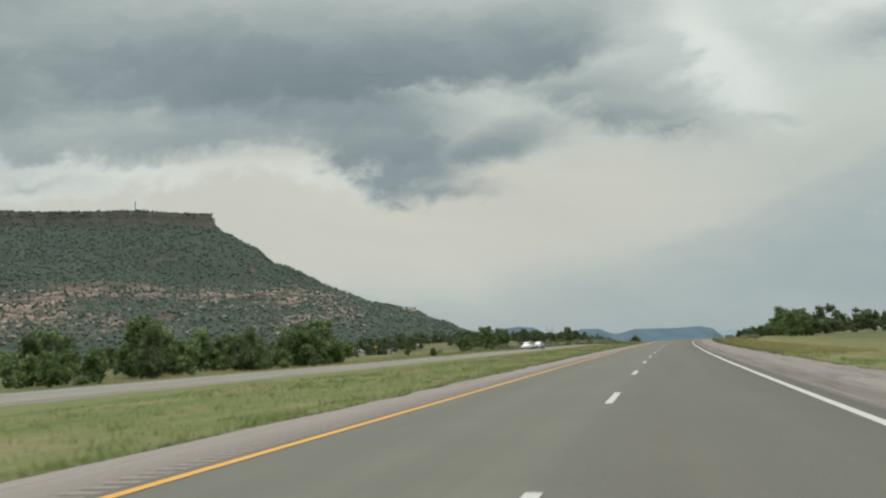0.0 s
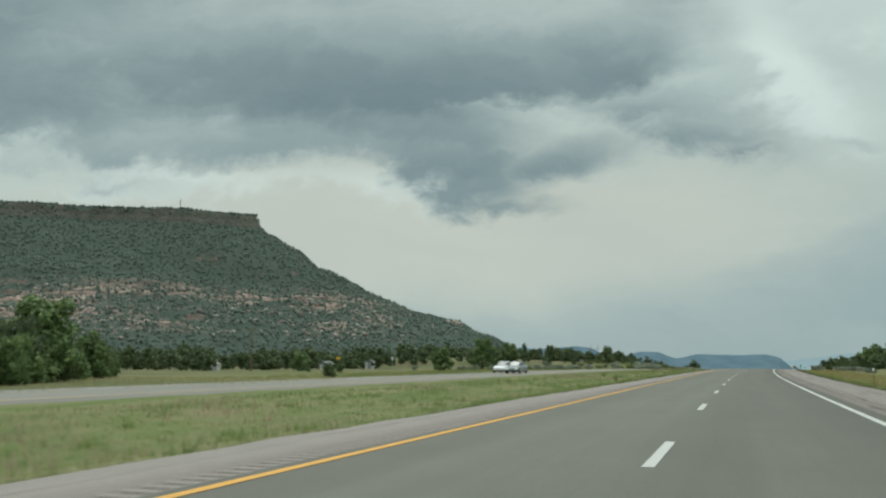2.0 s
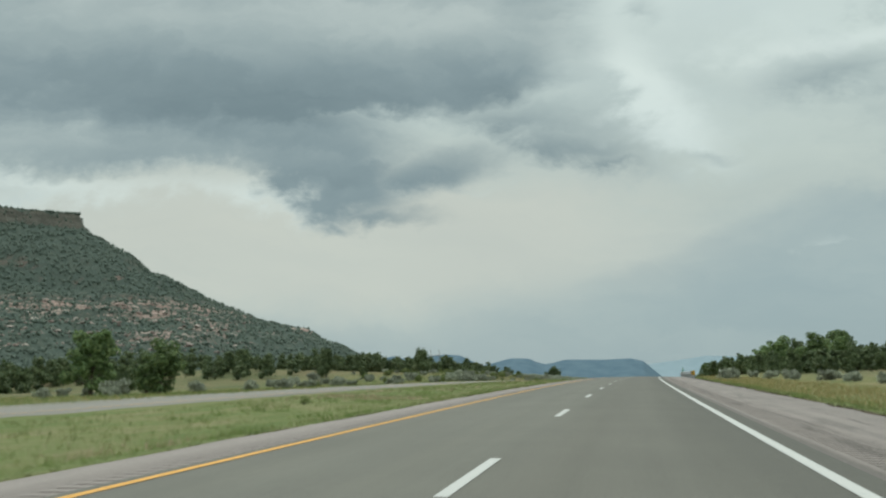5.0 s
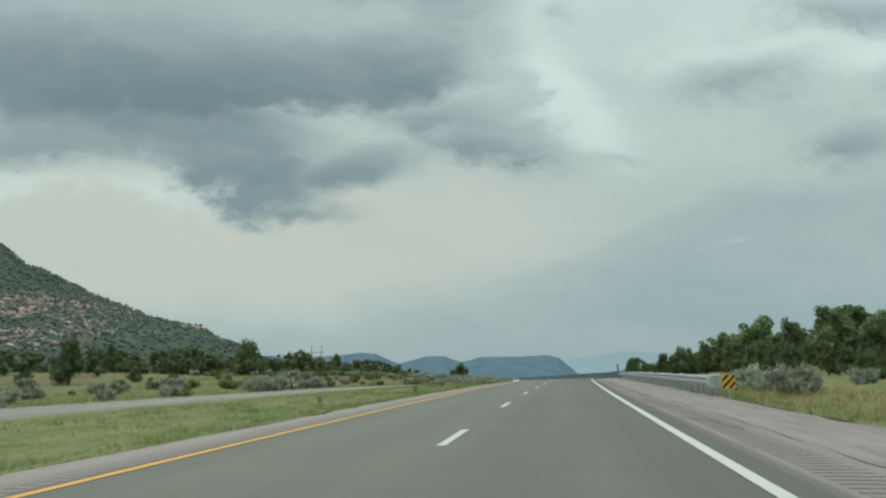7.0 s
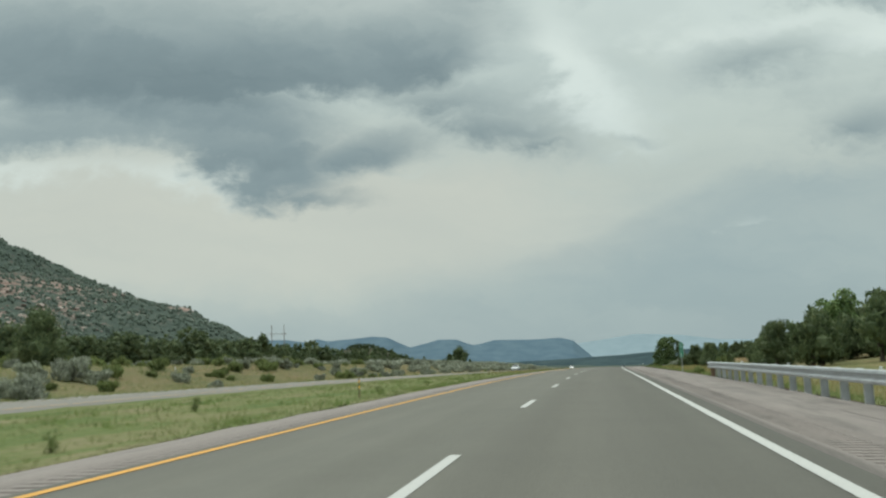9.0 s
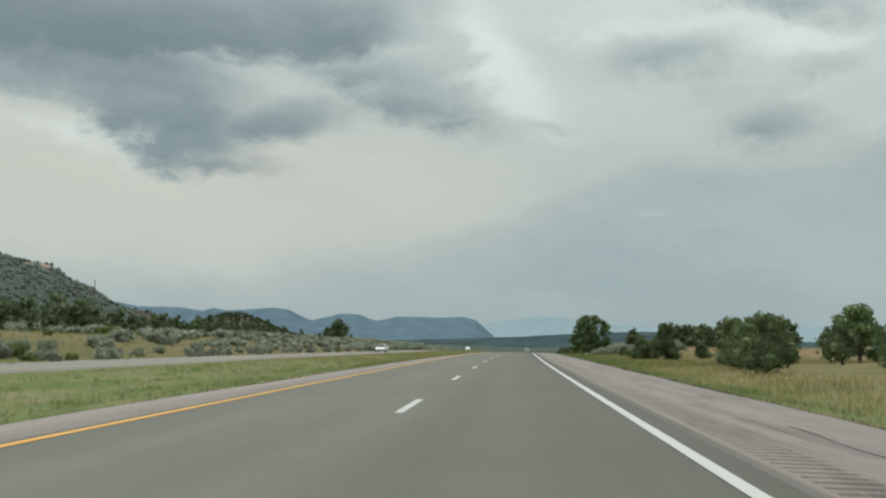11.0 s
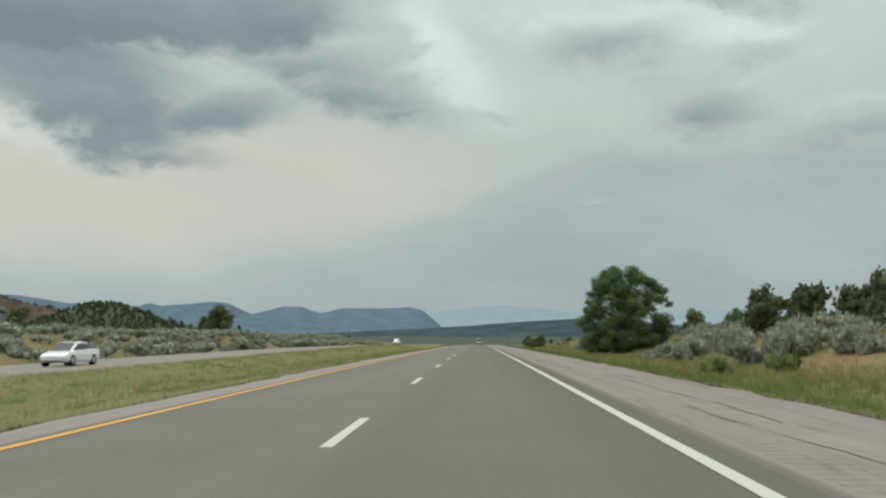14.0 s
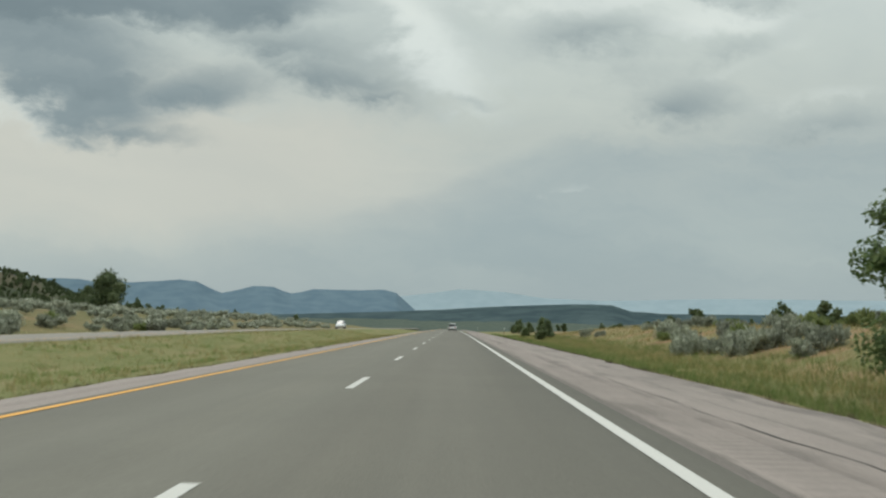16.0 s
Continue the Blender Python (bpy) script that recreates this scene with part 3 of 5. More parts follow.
def land(s, u):
    """Height of the ground over the highway's own level."""
    s, u = np.asarray(s, float), np.asarray(u, float)
    z = np.full(np.broadcast(s, u).shape, -0.12)
    # median, the other carriageway, the fields past it
    z = z - 0.30 * ease(-u, 5.6, 9.5) * (1 - ease(-u, 11, 16.5))
    z = z + (other_road(s) + 0.02) * ease(-u, 11, 17.0)
    bank = ease(s, 300, 380) * (2.6 * ease(-u, 32.5, 49) + 2.2 * ease(-u, 50, 110))
    z = z + bank - ease(s, 40, 90) * (1 - ease(s, 300, 360)) * 0.25 * ease(-u, 29, 60)
    # verge and bank beside the shoulder
    z = z - 0.22 * ease(u, 7.6, 10.2)
    z = z + ease(s, 300, 345) * (1 - ease(s, 395, 450)) * (0.3 * ease(u, 9.5, 16) + 0.8 * ease(u, 15, 40))
    z = z + ease(s, 120, 180) * (1 - ease(s, 400, 450)) * 0.4 * ease(u, 12, 30)
    z = z + ease(s, 488, 518) * (1 - ease(s, 640, 700)) * (1.7 * ease(u, 13.5, 24) - 0.25 * ease(u, 7.6, 10.5))
    wild = ease(np.abs(u + 5), 17, 60)
    z = z + wild * (0.35 * wave(s, u, 0.06, 1.0) + 0.5 * wave(s, u, 0.021, 4.0) * ease(np.abs(u), 60, 200))
    z = z + 0.04 * wave(s, u, 0.9, 2.0) * ease(np.abs(u + 5), 11, 14)
    # a rocky knoll past the sage, and the rise that the round tree stands on
    z = z + 15.5 * np.exp(-(((s - 860) / 45) ** 2 + ((u + 170) / 28) ** 2)) + 3.5 * np.exp(-(((s - 800) / 90) ** 2 + ((u + 150) / 60) ** 2))
    # the valley floor far on
    far = ease(s, 700, 2600)
    z = z * (1 - far) + far * (wave(s, u, 0.004, 3.0) * 3.0 - 16.0)
    z = z - 16.0 * ease(np.abs(u), 600, 2600) * ease(s, 900, 2500)
    return z


def spaced(*runs):
    out = []
    for a, b, step in runs:
        out += list(np.arange(a, b, step))
    return out + [runs[-1][1]]


GROUND_S = spaced((-3500, -500, 250), (-500, -40, 20), (-40, 700, 2.5), (700, 1100, 10), (1100, 2000, 60), (2000, 4700, 180))
GROUND_U = spaced((-3800, -1000, 200), (-1000, -300, 50), (-300, -120, 12), (-120, -30, 3), (-30, -26, 1.0), (-26, -18, 4), (-18, -5.6, 0.7),
                  (-5.6, 7.0, 6.3), (7.0, 16, 0.7), (16, 60, 2.5), (60, 200, 12), (200, 1000, 60), (1000, 2400, 200))
ground = sheet("ground", GROUND_S, GROUND_U, land, M_GROUND, "dry grassland with green verges and reddish soil")


def land_at(s, u, dz=0.0):
    x, y, z = road_xyz(s, u, dz)
    return float(x), float(y), float(z + land(s, u))


# ------------------------------------------------------------------ carriageways
ROAD_S = spaced((-500, -20, 10), (-20, 1000, 2.0), (1000, 1500, 20))
RIGHT_EDGE = 7.3
zero = lambda S, U: np.zeros_like(S)


def left_edge(s):
    """The inner shoulder narrows along the way."""
    return np.interp(s, [0, 45, 90, 145, 250, 430, 485, 550], [-5.6, -5.65, -5.9, -5.5, -5.3, -5.25, -4.85, -5.1])


def crumble(s, k):
    return 0.05 * np.sin(s * 1.9 + k) + 0.045 * np.sin(s * 4.7 + 2 * k) + 0.03 * np.sin(s * 11.3 + k) + 0.05 * np.sin(s * 0.37 + k)


def inner_warp(S, U):
    e = left_edge(S) + crumble(S, 1.0)
    return np.where(U < -5.5, e - 0.15, np.where(U < -5.0, e, U))


def outer_warp(S, U):
    return np.where(U > RIGHT_EDGE - 0.01, U + crumble(S, 4.0), U)


def grooves(S, U):
    """Milled rumble grooves, one every 30 cm."""
    f = np.mod(S + 0.001, 0.3)
    return np.where((f > 0.16) & (f < 0.29), -0.008 - 0.028 * (1 - 0.65 * ease(S, 350, 420)) * (S < 479.9), -0.008) * np.ones_like(U)


tagged(sheet("road", ROAD_S, [-3.96, -3.95, -1.83, 0, 1.83, 4.12, 4.13], lambda S, U: np.where((U < -3.955) | (U > 4.125), -0.05, 0.0), M_ASPHALT,
             "grey asphalt carriageway of two lanes, worn smooth"), category="road")
tagged(sheet("shoulder_inner", ROAD_S, [-5.6, -5.1, -4.36, -4.35], lambda S, U: np.where(U < -5.5, -0.14, np.where(U > -4.355, -0.05, -0.010)), M_SHOULDER,
             "narrow pinkish worn chip-seal shoulder", warp=inner_warp), category="shoulder")
tagged(sheet("shoulder_outer", ROAD_S, [5.04, 5.05, 5.6, 6.2, RIGHT_EDGE, RIGHT_EDGE + 0.14],
             lambda S, U: np.where(U < 5.045, -0.05, np.where(U > RIGHT_EDGE + 0.01, -0.16, -0.010)), M_SHOULDER,
             "broad pinkish worn chip-seal shoulder with sealed cracks", warp=outer_warp), category="shoulder")
GROOVE_S = np.append((np.arange(-60, 1600)[:, None] * 0.3 + np.array((0.0, 0.15, 0.18, 0.28))).ravel(), np.arange(480.0, 700.0, 2.0))
tagged(sheet("rumble_strip_inner", GROOVE_S, [-4.42, -4.40, -4.39, -4.0, -3.99, -3.93], lambda S, U: np.where((U > -4.395) & (U < -3.995), grooves(S, U), -0.008), M_MILLED, "milled rumble strip beside the yellow line", smooth=False), category="rumble strip")
tagged(sheet("rumble_strip_outer", GROOVE_S, [4.10, 4.39, 4.40, 4.98, 4.99, 5.06], lambda S, U: np.where((U > 4.395) & (U < 4.985), grooves(S, U), -0.008), M_MILLED,
             "milled rumble strip beside the white line", smooth=False), category="rumble strip")


def crack(s0, s1, u, sway, seed, width):
    """A wandering crack filled with tar, thick and thin by turns."""
    k = np.arange(s0, s1, 0.35)
    mid = u + sway * (np.sin(k * 0.21 + seed) + 0.5 * np.sin(k * 0.73 + 2 * seed) + 0.22 * np.sin(k * 2.3 + seed) + 0.10 * np.sin(k * 6.1 + 3 * seed))
    wid = width * (0.55 + 0.45 * np.sin(k * 1.7 + seed) * np.sin(k * 0.41 + seed)) * np.minimum(1, np.minimum(k - s0 + 0.05, s1 - k) * 1.2)
    S = np.stack([k, k], 1)
    X, Y, Z = road_xyz(S, np.stack([mid - wid, mid + wid], 1), -0.004)
    i = np.arange(len(k) - 1) * 2
    me = mesh_from("crack_seal", np.stack([X, Y, Z], -1).reshape(-1, 3).tolist(), np.stack([i, i + 1, i + 3, i + 2], 1).tolist(), M_TAR)
    return tagged(new("trim_crack_seal", me), "dark tar that seals a wandering crack", "crack seal", "shoulder cracks", kind="structure")


crng = np.random.default_rng(8)
for i in range(58):
    a = 20 + i * 10.2 + crng.uniform(-3, 3)
    crack(a, a + crng.uniform(4, 15), crng.choice([5.15, 5.3, 5.7, 6.1]) + crng.uniform(-0.05, 0.2), 0.10, crng.uniform(0, 6), crng.uniform(0.010, 0.030))


def swing(s):
    """The opposite carriageway lies further off towards the start."""
    return np.interp(s, [0, 125, 340, 500, 1000], [-6.5, -4.7, -4.2, -2.4, -2.4])


swung = lambda S, U: U + swing(S)
OTHER = lambda S, U: other_road(S) - np.where((U < -28.15) | (U > -17.4), 0.25, 0.0)
tagged(sheet("road_opposite", ROAD_S, [-28.4, -28.1, -26.4, -22.4, -18.6, -17.6, -17.3], OTHER, M_OPPOSITE, "pale grey opposite carriageway beyond the grass median", warp=swung), category="road")


def stripe(name, a, b, u, width, mat, label, zfun=zero, lift=0.006, warp=None):
    ss = np.arange(a, b + 0.01, 2.0) if b - a > 6 else np.linspace(a, b, 4)
    return tagged(sheet(name, ss, [u - width / 2, u + width / 2], lambda S, U: zfun(S, U) + lift, mat, label, warp=warp), category="road marking")


stripe("trim_yellow_line", -40, 1200, -LANE, 0.16, M_YELLOW, "solid yellow edge line, faintly worn")
stripe("trim_white_line", -40, 1200, LANE, 0.17, M_WHITE, "solid white edge line, faintly worn")
for i in range(-3, 60):
    a = DASH_START + i * DASH_PERIOD
    d = stripe("lane_dash", a, a + DASH, 0.0, 0.14, M_WHITE, "white dashed lane line on asphalt")
    d["group"] = "lane dashes"
stripe("trim_opposite_line", -40, 1200, -18.6, 0.15, M_YELLOW, "yellow edge line of the opposite carriageway", OTHER, warp=swung)
stripe("trim_opposite_white", -40, 1200, -25.9, 0.15, M_WHITE, "white edge line of the opposite carriageway", OTHER, warp=swung)


# ------------------------------------------------------------------ mesa and far mountains
def fbm(x, y, k, octaves=5, seed=0.0, gain=0.55):
    out, amp = np.zeros_like(x), 1.0
    rng = np.random.default_rng(int(seed * 10) + 7)
    for o in range(octaves):
        for j in range(3):
            a, ph = rng.uniform(0, 6.28), rng.uniform(0, 6.28)
            out += amp / 3 * np.sin((x * math.cos(a) + y * math.sin(a)) * k + ph + 1.3 * np.sin((x * math.sin(a) - y * math.cos(a)) * k * 0.7 + ph * 2))
        k, amp = k * 2.05, amp * gain
    return out


MESA_NOSE = np.array((-690.0, 1238.0))
MESA_ALONG = np.array((-0.786, -0.618))
MESA_OUT = np.array((0.618, -0.786))


def mesa_height(X, Y):
    p = np.stack([X - MESA_NOSE[0], Y - MESA_NOSE[1]], -1)
    a, o = p @ MESA_ALONG, p @ MESA_OUT
    rim = 26 * fbm(X, Y, 0.011, 4, 2.0)
    # outside distance from a plateau whose edges are the front rim and the nose
    right = -a * 1.17
    front = o + rim * 0.5 * ease(a, 10, 120)
    back = -o - 420
    side = np.maximum(np.maximum(front, back), right)
    right = right + 1.6 * np.maximum(right - 285, 0)
    corner = np.sqrt(np.maximum(front, 0) ** 2 + np.maximum(right, 0) ** 2)
    d = np.where((front > 0) & (right > 0), corner, side)
    d = d + (12 * fbm(X, Y, 0.03, 4, 5.0) + 20 * fbm(X, Y, 0.012, 3, 6.0)) * ease(d, 15, 120)
    z = np.interp(d, [-200, -30, 0, 7, 60, 120, 190, 250, 330, 430, 490, 540, 640], [241, 238, 235, 214, 182, 148, 113, 91, 68, 40, 22, 6, -24])
    # benches of harder rock in the lower slope
    zz = z + 4 * fbm(X, Y, 0.02, 3, 8.0)
    step = 15.0
    frac = np.mod(zz, step) / step
    bench = np.floor(zz / step) * step + step * ease(frac, 0.55, 0.95)
    w = ease(z, 30, 48) * (1 - ease(z, 100, 118)) * 0.5 * (0.1 + 0.9 * ease(a, -160, 20))
    z = z * (1 - w) + bench * w
    z = z + 3.0 * fbm(X, Y, 0.07, 4, 9.0) * ease(d, 0, 30) * (0.35 + 0.65 * ease(a, -200, -20)) + 1.2 * fbm(X, Y, 0.05, 4, 1.0) * (d < 0)
    return z


def mesa():
    t = thing("mesa", "flat-topped mesa with scrub slopes and red rock ledges", "mesa")
    a = np.arange(-760, 900, 6.0)
    o = np.arange(-500, 780, 6.0)
    A, O = np.meshgrid(a, o, indexing="ij")
    X = MESA_NOSE[0] + A * MESA_ALONG[0] + O * MESA_OUT[0]
    Y = MESA_NOSE[1] + A * MESA_ALONG[1] + O * MESA_OUT[1]
    Z = mesa_height(X, Y)
    n, m = A.shape
    idx = np.arange(n * m).reshape(n, m)
    f = np.stack([idx[:-1, :-1], idx[1:, :-1], idx[1:, 1:], idx[:-1, 1:]], -1).reshape(-1, 4)
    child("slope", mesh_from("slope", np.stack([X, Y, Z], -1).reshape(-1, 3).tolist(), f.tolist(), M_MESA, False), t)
    # junipers dotted over the slopes, thin on the ledges
    rng = np.random.default_rng(5)
    N = 36000
    A = rng.uniform(-560, 800, N)
    O = rng.uniform(-60, 620, N)
    X = MESA_NOSE[0] + A * MESA_ALONG[0] + O * MESA_OUT[0]
    Y = MESA_NOSE[1] + A * MESA_ALONG[1] + O * MESA_OUT[1]
    Z = mesa_height(X, Y)
    keep = (Z > 2) & (rng.random(N) < np.where((Z > 34) & (Z < 105), 0.70, 0.95))
    X, Y, Z = X[keep], Y[keep], Z[keep]
    ico = bmesh.new()
    bmesh.ops.create_icosphere(ico, subdivisions=1, radius=1.0)
    iv = np.array([v.co[:] for v in ico.verts])
    jf = np.array([[v.index for v in fc.verts] for fc in ico.faces])
    ico.free()
    # a fringe of taller trees along the rim
    ra, ro = rng.uniform(0, 800, 900), rng.uniform(-45, 4, 900)
    rx, ry = MESA_NOSE[0] + ra * MESA_ALONG[0] + ro * MESA_OUT[0], MESA_NOSE[1] + ra * MESA_ALONG[1] + ro * MESA_OUT[1]
    X, Y, Z = np.append(X, rx), np.append(Y, ry), np.append(Z, mesa_height(rx, ry))
    k = len(X)
    r = np.append(rng.uniform(0.9, 2.3, k - 900), rng.uniform(1.3, 2.6, 900))
    jit = rng.uniform(0.55, 1.2, (k, len(iv), 1))
    V = iv[None] * jit * r[:, None, None] * np.array((1, 1, 1.15)) + np.stack([X, Y, Z + r * 0.5], -1)[:, None]
    F = jf[None] + (np.arange(k) * len(iv))[:, None, None]
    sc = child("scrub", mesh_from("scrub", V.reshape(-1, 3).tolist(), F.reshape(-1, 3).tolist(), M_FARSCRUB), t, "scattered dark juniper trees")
    sc["kind"] = "stuff"
    # pale boulders and broken ledges of the lower slope
    N = 9000
    A = rng.uniform(-420, 800, N)
    O = rng.uniform(20, 520, N)
    X = MESA_NOSE[0] + A * MESA_ALONG[0] + O * MESA_OUT[0]
    Y = MESA_NOSE[1] + A * MESA_ALONG[1] + O * MESA_OUT[1]
    Z = mesa_height(X, Y)
    lumpy = fbm(X, Y, 0.018, 4, 12.0) + 0.5 * np.sin(Z * 0.42)
    patch = fbm(X, Y, 0.009, 3, 15.0)
    keep = (Z > 24) & (Z < 104) & (lumpy + 1.1 * patch > rng.uniform(-0.3, 1.2, N))
    X, Y, Z = X[keep], Y[keep], Z[keep]
    k = len(X)
    r = rng.uniform(0.6, 1.9, k) * rng.uniform(0.7, 1.5, k)
    jit = rng.uniform(0.6, 1.2, (k, len(iv), 1))
    V = iv[None] * jit * r[:, None, None] * np.array((1.5, 1.5, 0.8)) + np.stack([X, Y, Z + r * 0.2], -1)[:, None]
    F = jf[None] + (np.arange(k) * len(iv))[:, None, None]
    bo = child("talus", mesh_from("talus", V.reshape(-1, 3).tolist(), F.reshape(-1, 3).tolist(), M_BOULDER), t, "pale pink broken rock")
    bo["kind"] = "stuff"
    return t


mesa()


def ridge(name, label, dist, profile, base, depth, mat, rough, seed, step=0.12, roof=0.3):
    """A far range: heights by bearing, in degrees, with spurs that come forward."""
    az = np.arange(profile[0][0], profile[-1][0], step)
    el = np.interp(az, [p[0] for p in profile], [p[1] for p in profile])
    eye = np.array((9.0, 270.0, 0.8))
    rows = np.linspace(0, 1, 14)
    V = []
    for k, f in enumerate(rows):
        d = dist - depth * f + rough * 6 * fbm(az * 40, az * 0 + f * 90, 0.02, 4, seed)
        top = dist * np.tan(np.radians(el)) + 1.0
        z = base + (top - base) * (1 - f) ** 1.25 + rough * fbm(az * 30 + f * 55, az * 11 + f * 160, 0.035, 4, seed + 1) * (1 - f) * (0.35 + f * 3)
        a = np.radians(az)
        V.append(np.stack([eye[0] - d * np.sin(a), eye[1] + d * np.cos(a), z], -1))
    V = np.stack(V, 1)
    n, m = V.shape[:2]
    idx = np.arange(n * m).reshape(n, m)
    f = np.stack([idx[:-1, :-1], idx[:-1, 1:], idx[1:, 1:], idx[1:, :-1]], -1).reshape(-1, 4)
    me = mesh_from(name, V.reshape(-1, 3).tolist(), f.tolist(), mat, True)
    return tagged(new(name, me), label, "mountain range", kind="structure")


# distance haze is put into the blue and the pale slope colours
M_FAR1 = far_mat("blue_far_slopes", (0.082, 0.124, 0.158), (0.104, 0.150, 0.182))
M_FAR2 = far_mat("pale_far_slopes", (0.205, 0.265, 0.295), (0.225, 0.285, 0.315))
M_FARWOOD = far_mat("dark_far_woodland", (0.036, 0.055, 0.062), (0.058, 0.082, 0.086))
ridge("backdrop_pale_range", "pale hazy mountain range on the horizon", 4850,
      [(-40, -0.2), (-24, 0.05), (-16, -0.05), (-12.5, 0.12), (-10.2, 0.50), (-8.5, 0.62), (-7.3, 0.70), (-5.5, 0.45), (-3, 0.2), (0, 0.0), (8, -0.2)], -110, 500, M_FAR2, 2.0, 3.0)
ridge("backdrop_blue_range", "flat-topped hills in the distance, blue-grey with haze", 4400,
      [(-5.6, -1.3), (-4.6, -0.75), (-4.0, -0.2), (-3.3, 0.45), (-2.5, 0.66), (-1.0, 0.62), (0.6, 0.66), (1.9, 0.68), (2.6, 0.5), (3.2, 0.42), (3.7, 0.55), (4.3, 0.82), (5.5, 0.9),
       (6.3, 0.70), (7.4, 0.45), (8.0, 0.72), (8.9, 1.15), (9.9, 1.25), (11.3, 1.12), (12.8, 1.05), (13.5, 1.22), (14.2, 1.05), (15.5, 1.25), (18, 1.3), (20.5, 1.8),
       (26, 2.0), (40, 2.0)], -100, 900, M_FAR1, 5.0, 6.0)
ridge("backdrop_wooded_plain", "dark wooded rise across the valley", 2500,
      [(-60, -0.95), (-30, -0.95), (-19, -0.86), (-17.3, -0.72), (-16.2, -0.34), (-15, -0.30), (-12, -0.34), (-9, -0.45), (-6, -0.62), (-3, -0.72), (1, -0.80), (5, -0.90), (12, -0.95), (30, -0.9)],
      -75, 700, M_FARWOOD, 1.6, 8.0, 0.05)


# ------------------------------------------------------------------ plants
def tube(bm, pts, radii, sides=7):
    """A tapered limb through points."""
    rings = []
    for i, p in enumerate(pts):
        p = Vector(p)
        d = (Vector(pts[min(i + 1, len(pts) - 1)]) - Vector(pts[max(i - 1, 0)])).normalized()
        a = d.orthogonal().normalized()
        b = d.cross(a)
        rings.append([bm.verts.new(p + (a * math.cos(k / sides * math.tau) + b * math.sin(k / sides * math.tau)) * radii[i]) for k in range(sides)])
    for r, q in zip(rings, rings[1:]):
        for k in range(sides):
            bm.faces.new((r[k], r[(k + 1) % sides], q[(k + 1) % sides], q[k]))
    bm.faces.new(rings[-1])
    bm.faces.new(rings[0][::-1])


def leaf_cloud(blobs, count, size, rng, long=1.0, core=0.62, up=0.0, inner=0.66):
    """Leaf sprays over lumpy volumes, and a rough dark heart inside each."""
    blobs = np.array(blobs, float)
    w = blobs[:, 3] * blobs[:, 4]
    pick = rng.choice(len(blobs), count, p=w / w.sum())
    d = rng.normal(size=(count, 3))
    d /= np.linalg.norm(d, axis=1)[:, None]
    r = inner + (1.08 + 0.5 * (0.66 - inner) - inner) * rng.random(count) ** 0.8
    R = blobs[pick][:, [3, 3, 4]]
    C = blobs[pick][:, :3] + d * R * r[:, None]
    nrm = d + rng.normal(size=(count, 3)) * 0.55 + np.array((0, 0, 0.25))
    nrm /= np.linalg.norm(nrm, axis=1)[:, None]
    a = np.cross(nrm, rng.normal(size=(count, 3)) + np.array((0, 0, up)))
    if up:
        a = a * 0 + rng.normal(size=(count, 3)) * 0.35 + d * 0.5 + np.array((0, 0, up))
    a /= np.linalg.norm(a, axis=1)[:, None]
    b = np.cross(nrm, a)
    b /= np.linalg.norm(b, axis=1)[:, None] + 1e-9
    s = size * rng.uniform(0.55, 1.3, count)[:, None]
    V = np.stack([C - a * s * long, C + b * s * 0.6, C + a * s * long, C - b * s * 0.6], 1).reshape(-1, 3)
    F = np.arange(count * 4).reshape(-1, 4).tolist()
    V = V.tolist()
    if core:
        ico = bmesh.new()
        bmesh.ops.create_icosphere(ico, subdivisions=1, radius=1.0)
        iv = np.array([v.co[:] for v in ico.verts])
        jf = [[v.index for v in fc.verts] for fc in ico.faces]
        ico.free()
        for x, y, z, rx, rz in blobs:
            base = len(V)
            V += (iv * np.array((rx, rx, rz)) * core * rng.uniform(0.75, 1.15, (len(iv), 1)) + np.array((x, y, z))).tolist()
            F += [[i + base for i in f] for f in jf]
    return V, F


def juniper_mesh(seed, h, w, n=1250, leaf=0.16, low=0.14, lumps=15):
    rng = np.random.default_rng(seed)
    blobs = []
    for i in range(lumps):
        t = rng.random() ** 0.8
        z = low * h + t * (0.88 - low) * h
        rad = w * 0.5 * (1.0 - 0.62 * t) * rng.uniform(0.35, 0.8)
        a = rng.uniform(0, math.tau)
        r = w * (0.22 + 0.10 * rng.random())
        blobs.append((rad * math.cos(a), rad * math.sin(a), z, r * (1 - 0.45 * t), r * 0.95 * (1 - 0.25 * t)))
    blobs.append((0, 0, 0.45 * h, w * 0.32, h * 0.33))
    V, F = leaf_cloud(blobs, n, leaf, rng, 1.5, 0.70, 0.8)
    return V, F


def broad_mesh(seed, h, w, n=4500, leaf=0.17, low=0.2, lumps=22):
    rng = np.random.default_rng(seed)
    blobs = []
    for i in range(lumps):
        t = (i + 0.5) / lumps
        z = h * (low + (0.90 - low) * t)
        span = math.sin(math.pi * min(1.0, 0.20 + 0.74 * t)) ** 0.7
        rad = w * 0.5 * span * rng.uniform(0.4, 0.95)
        a = i * 2.4 + rng.uniform(-0.5, 0.5)
        r = w * rng.uniform(0.09, 0.19)
        blobs.append((rad * math.cos(a), rad * math.sin(a), z * rng.uniform(0.9, 1.05), r, r * rng.uniform(0.6, 0.95)))
    for t in (0.45, 0.65):
        blobs.append((0, 0, h * t, w * 0.25, h * 0.17))
    return leaf_cloud(blobs, n, leaf, rng, 1.0, 0.45), blobs


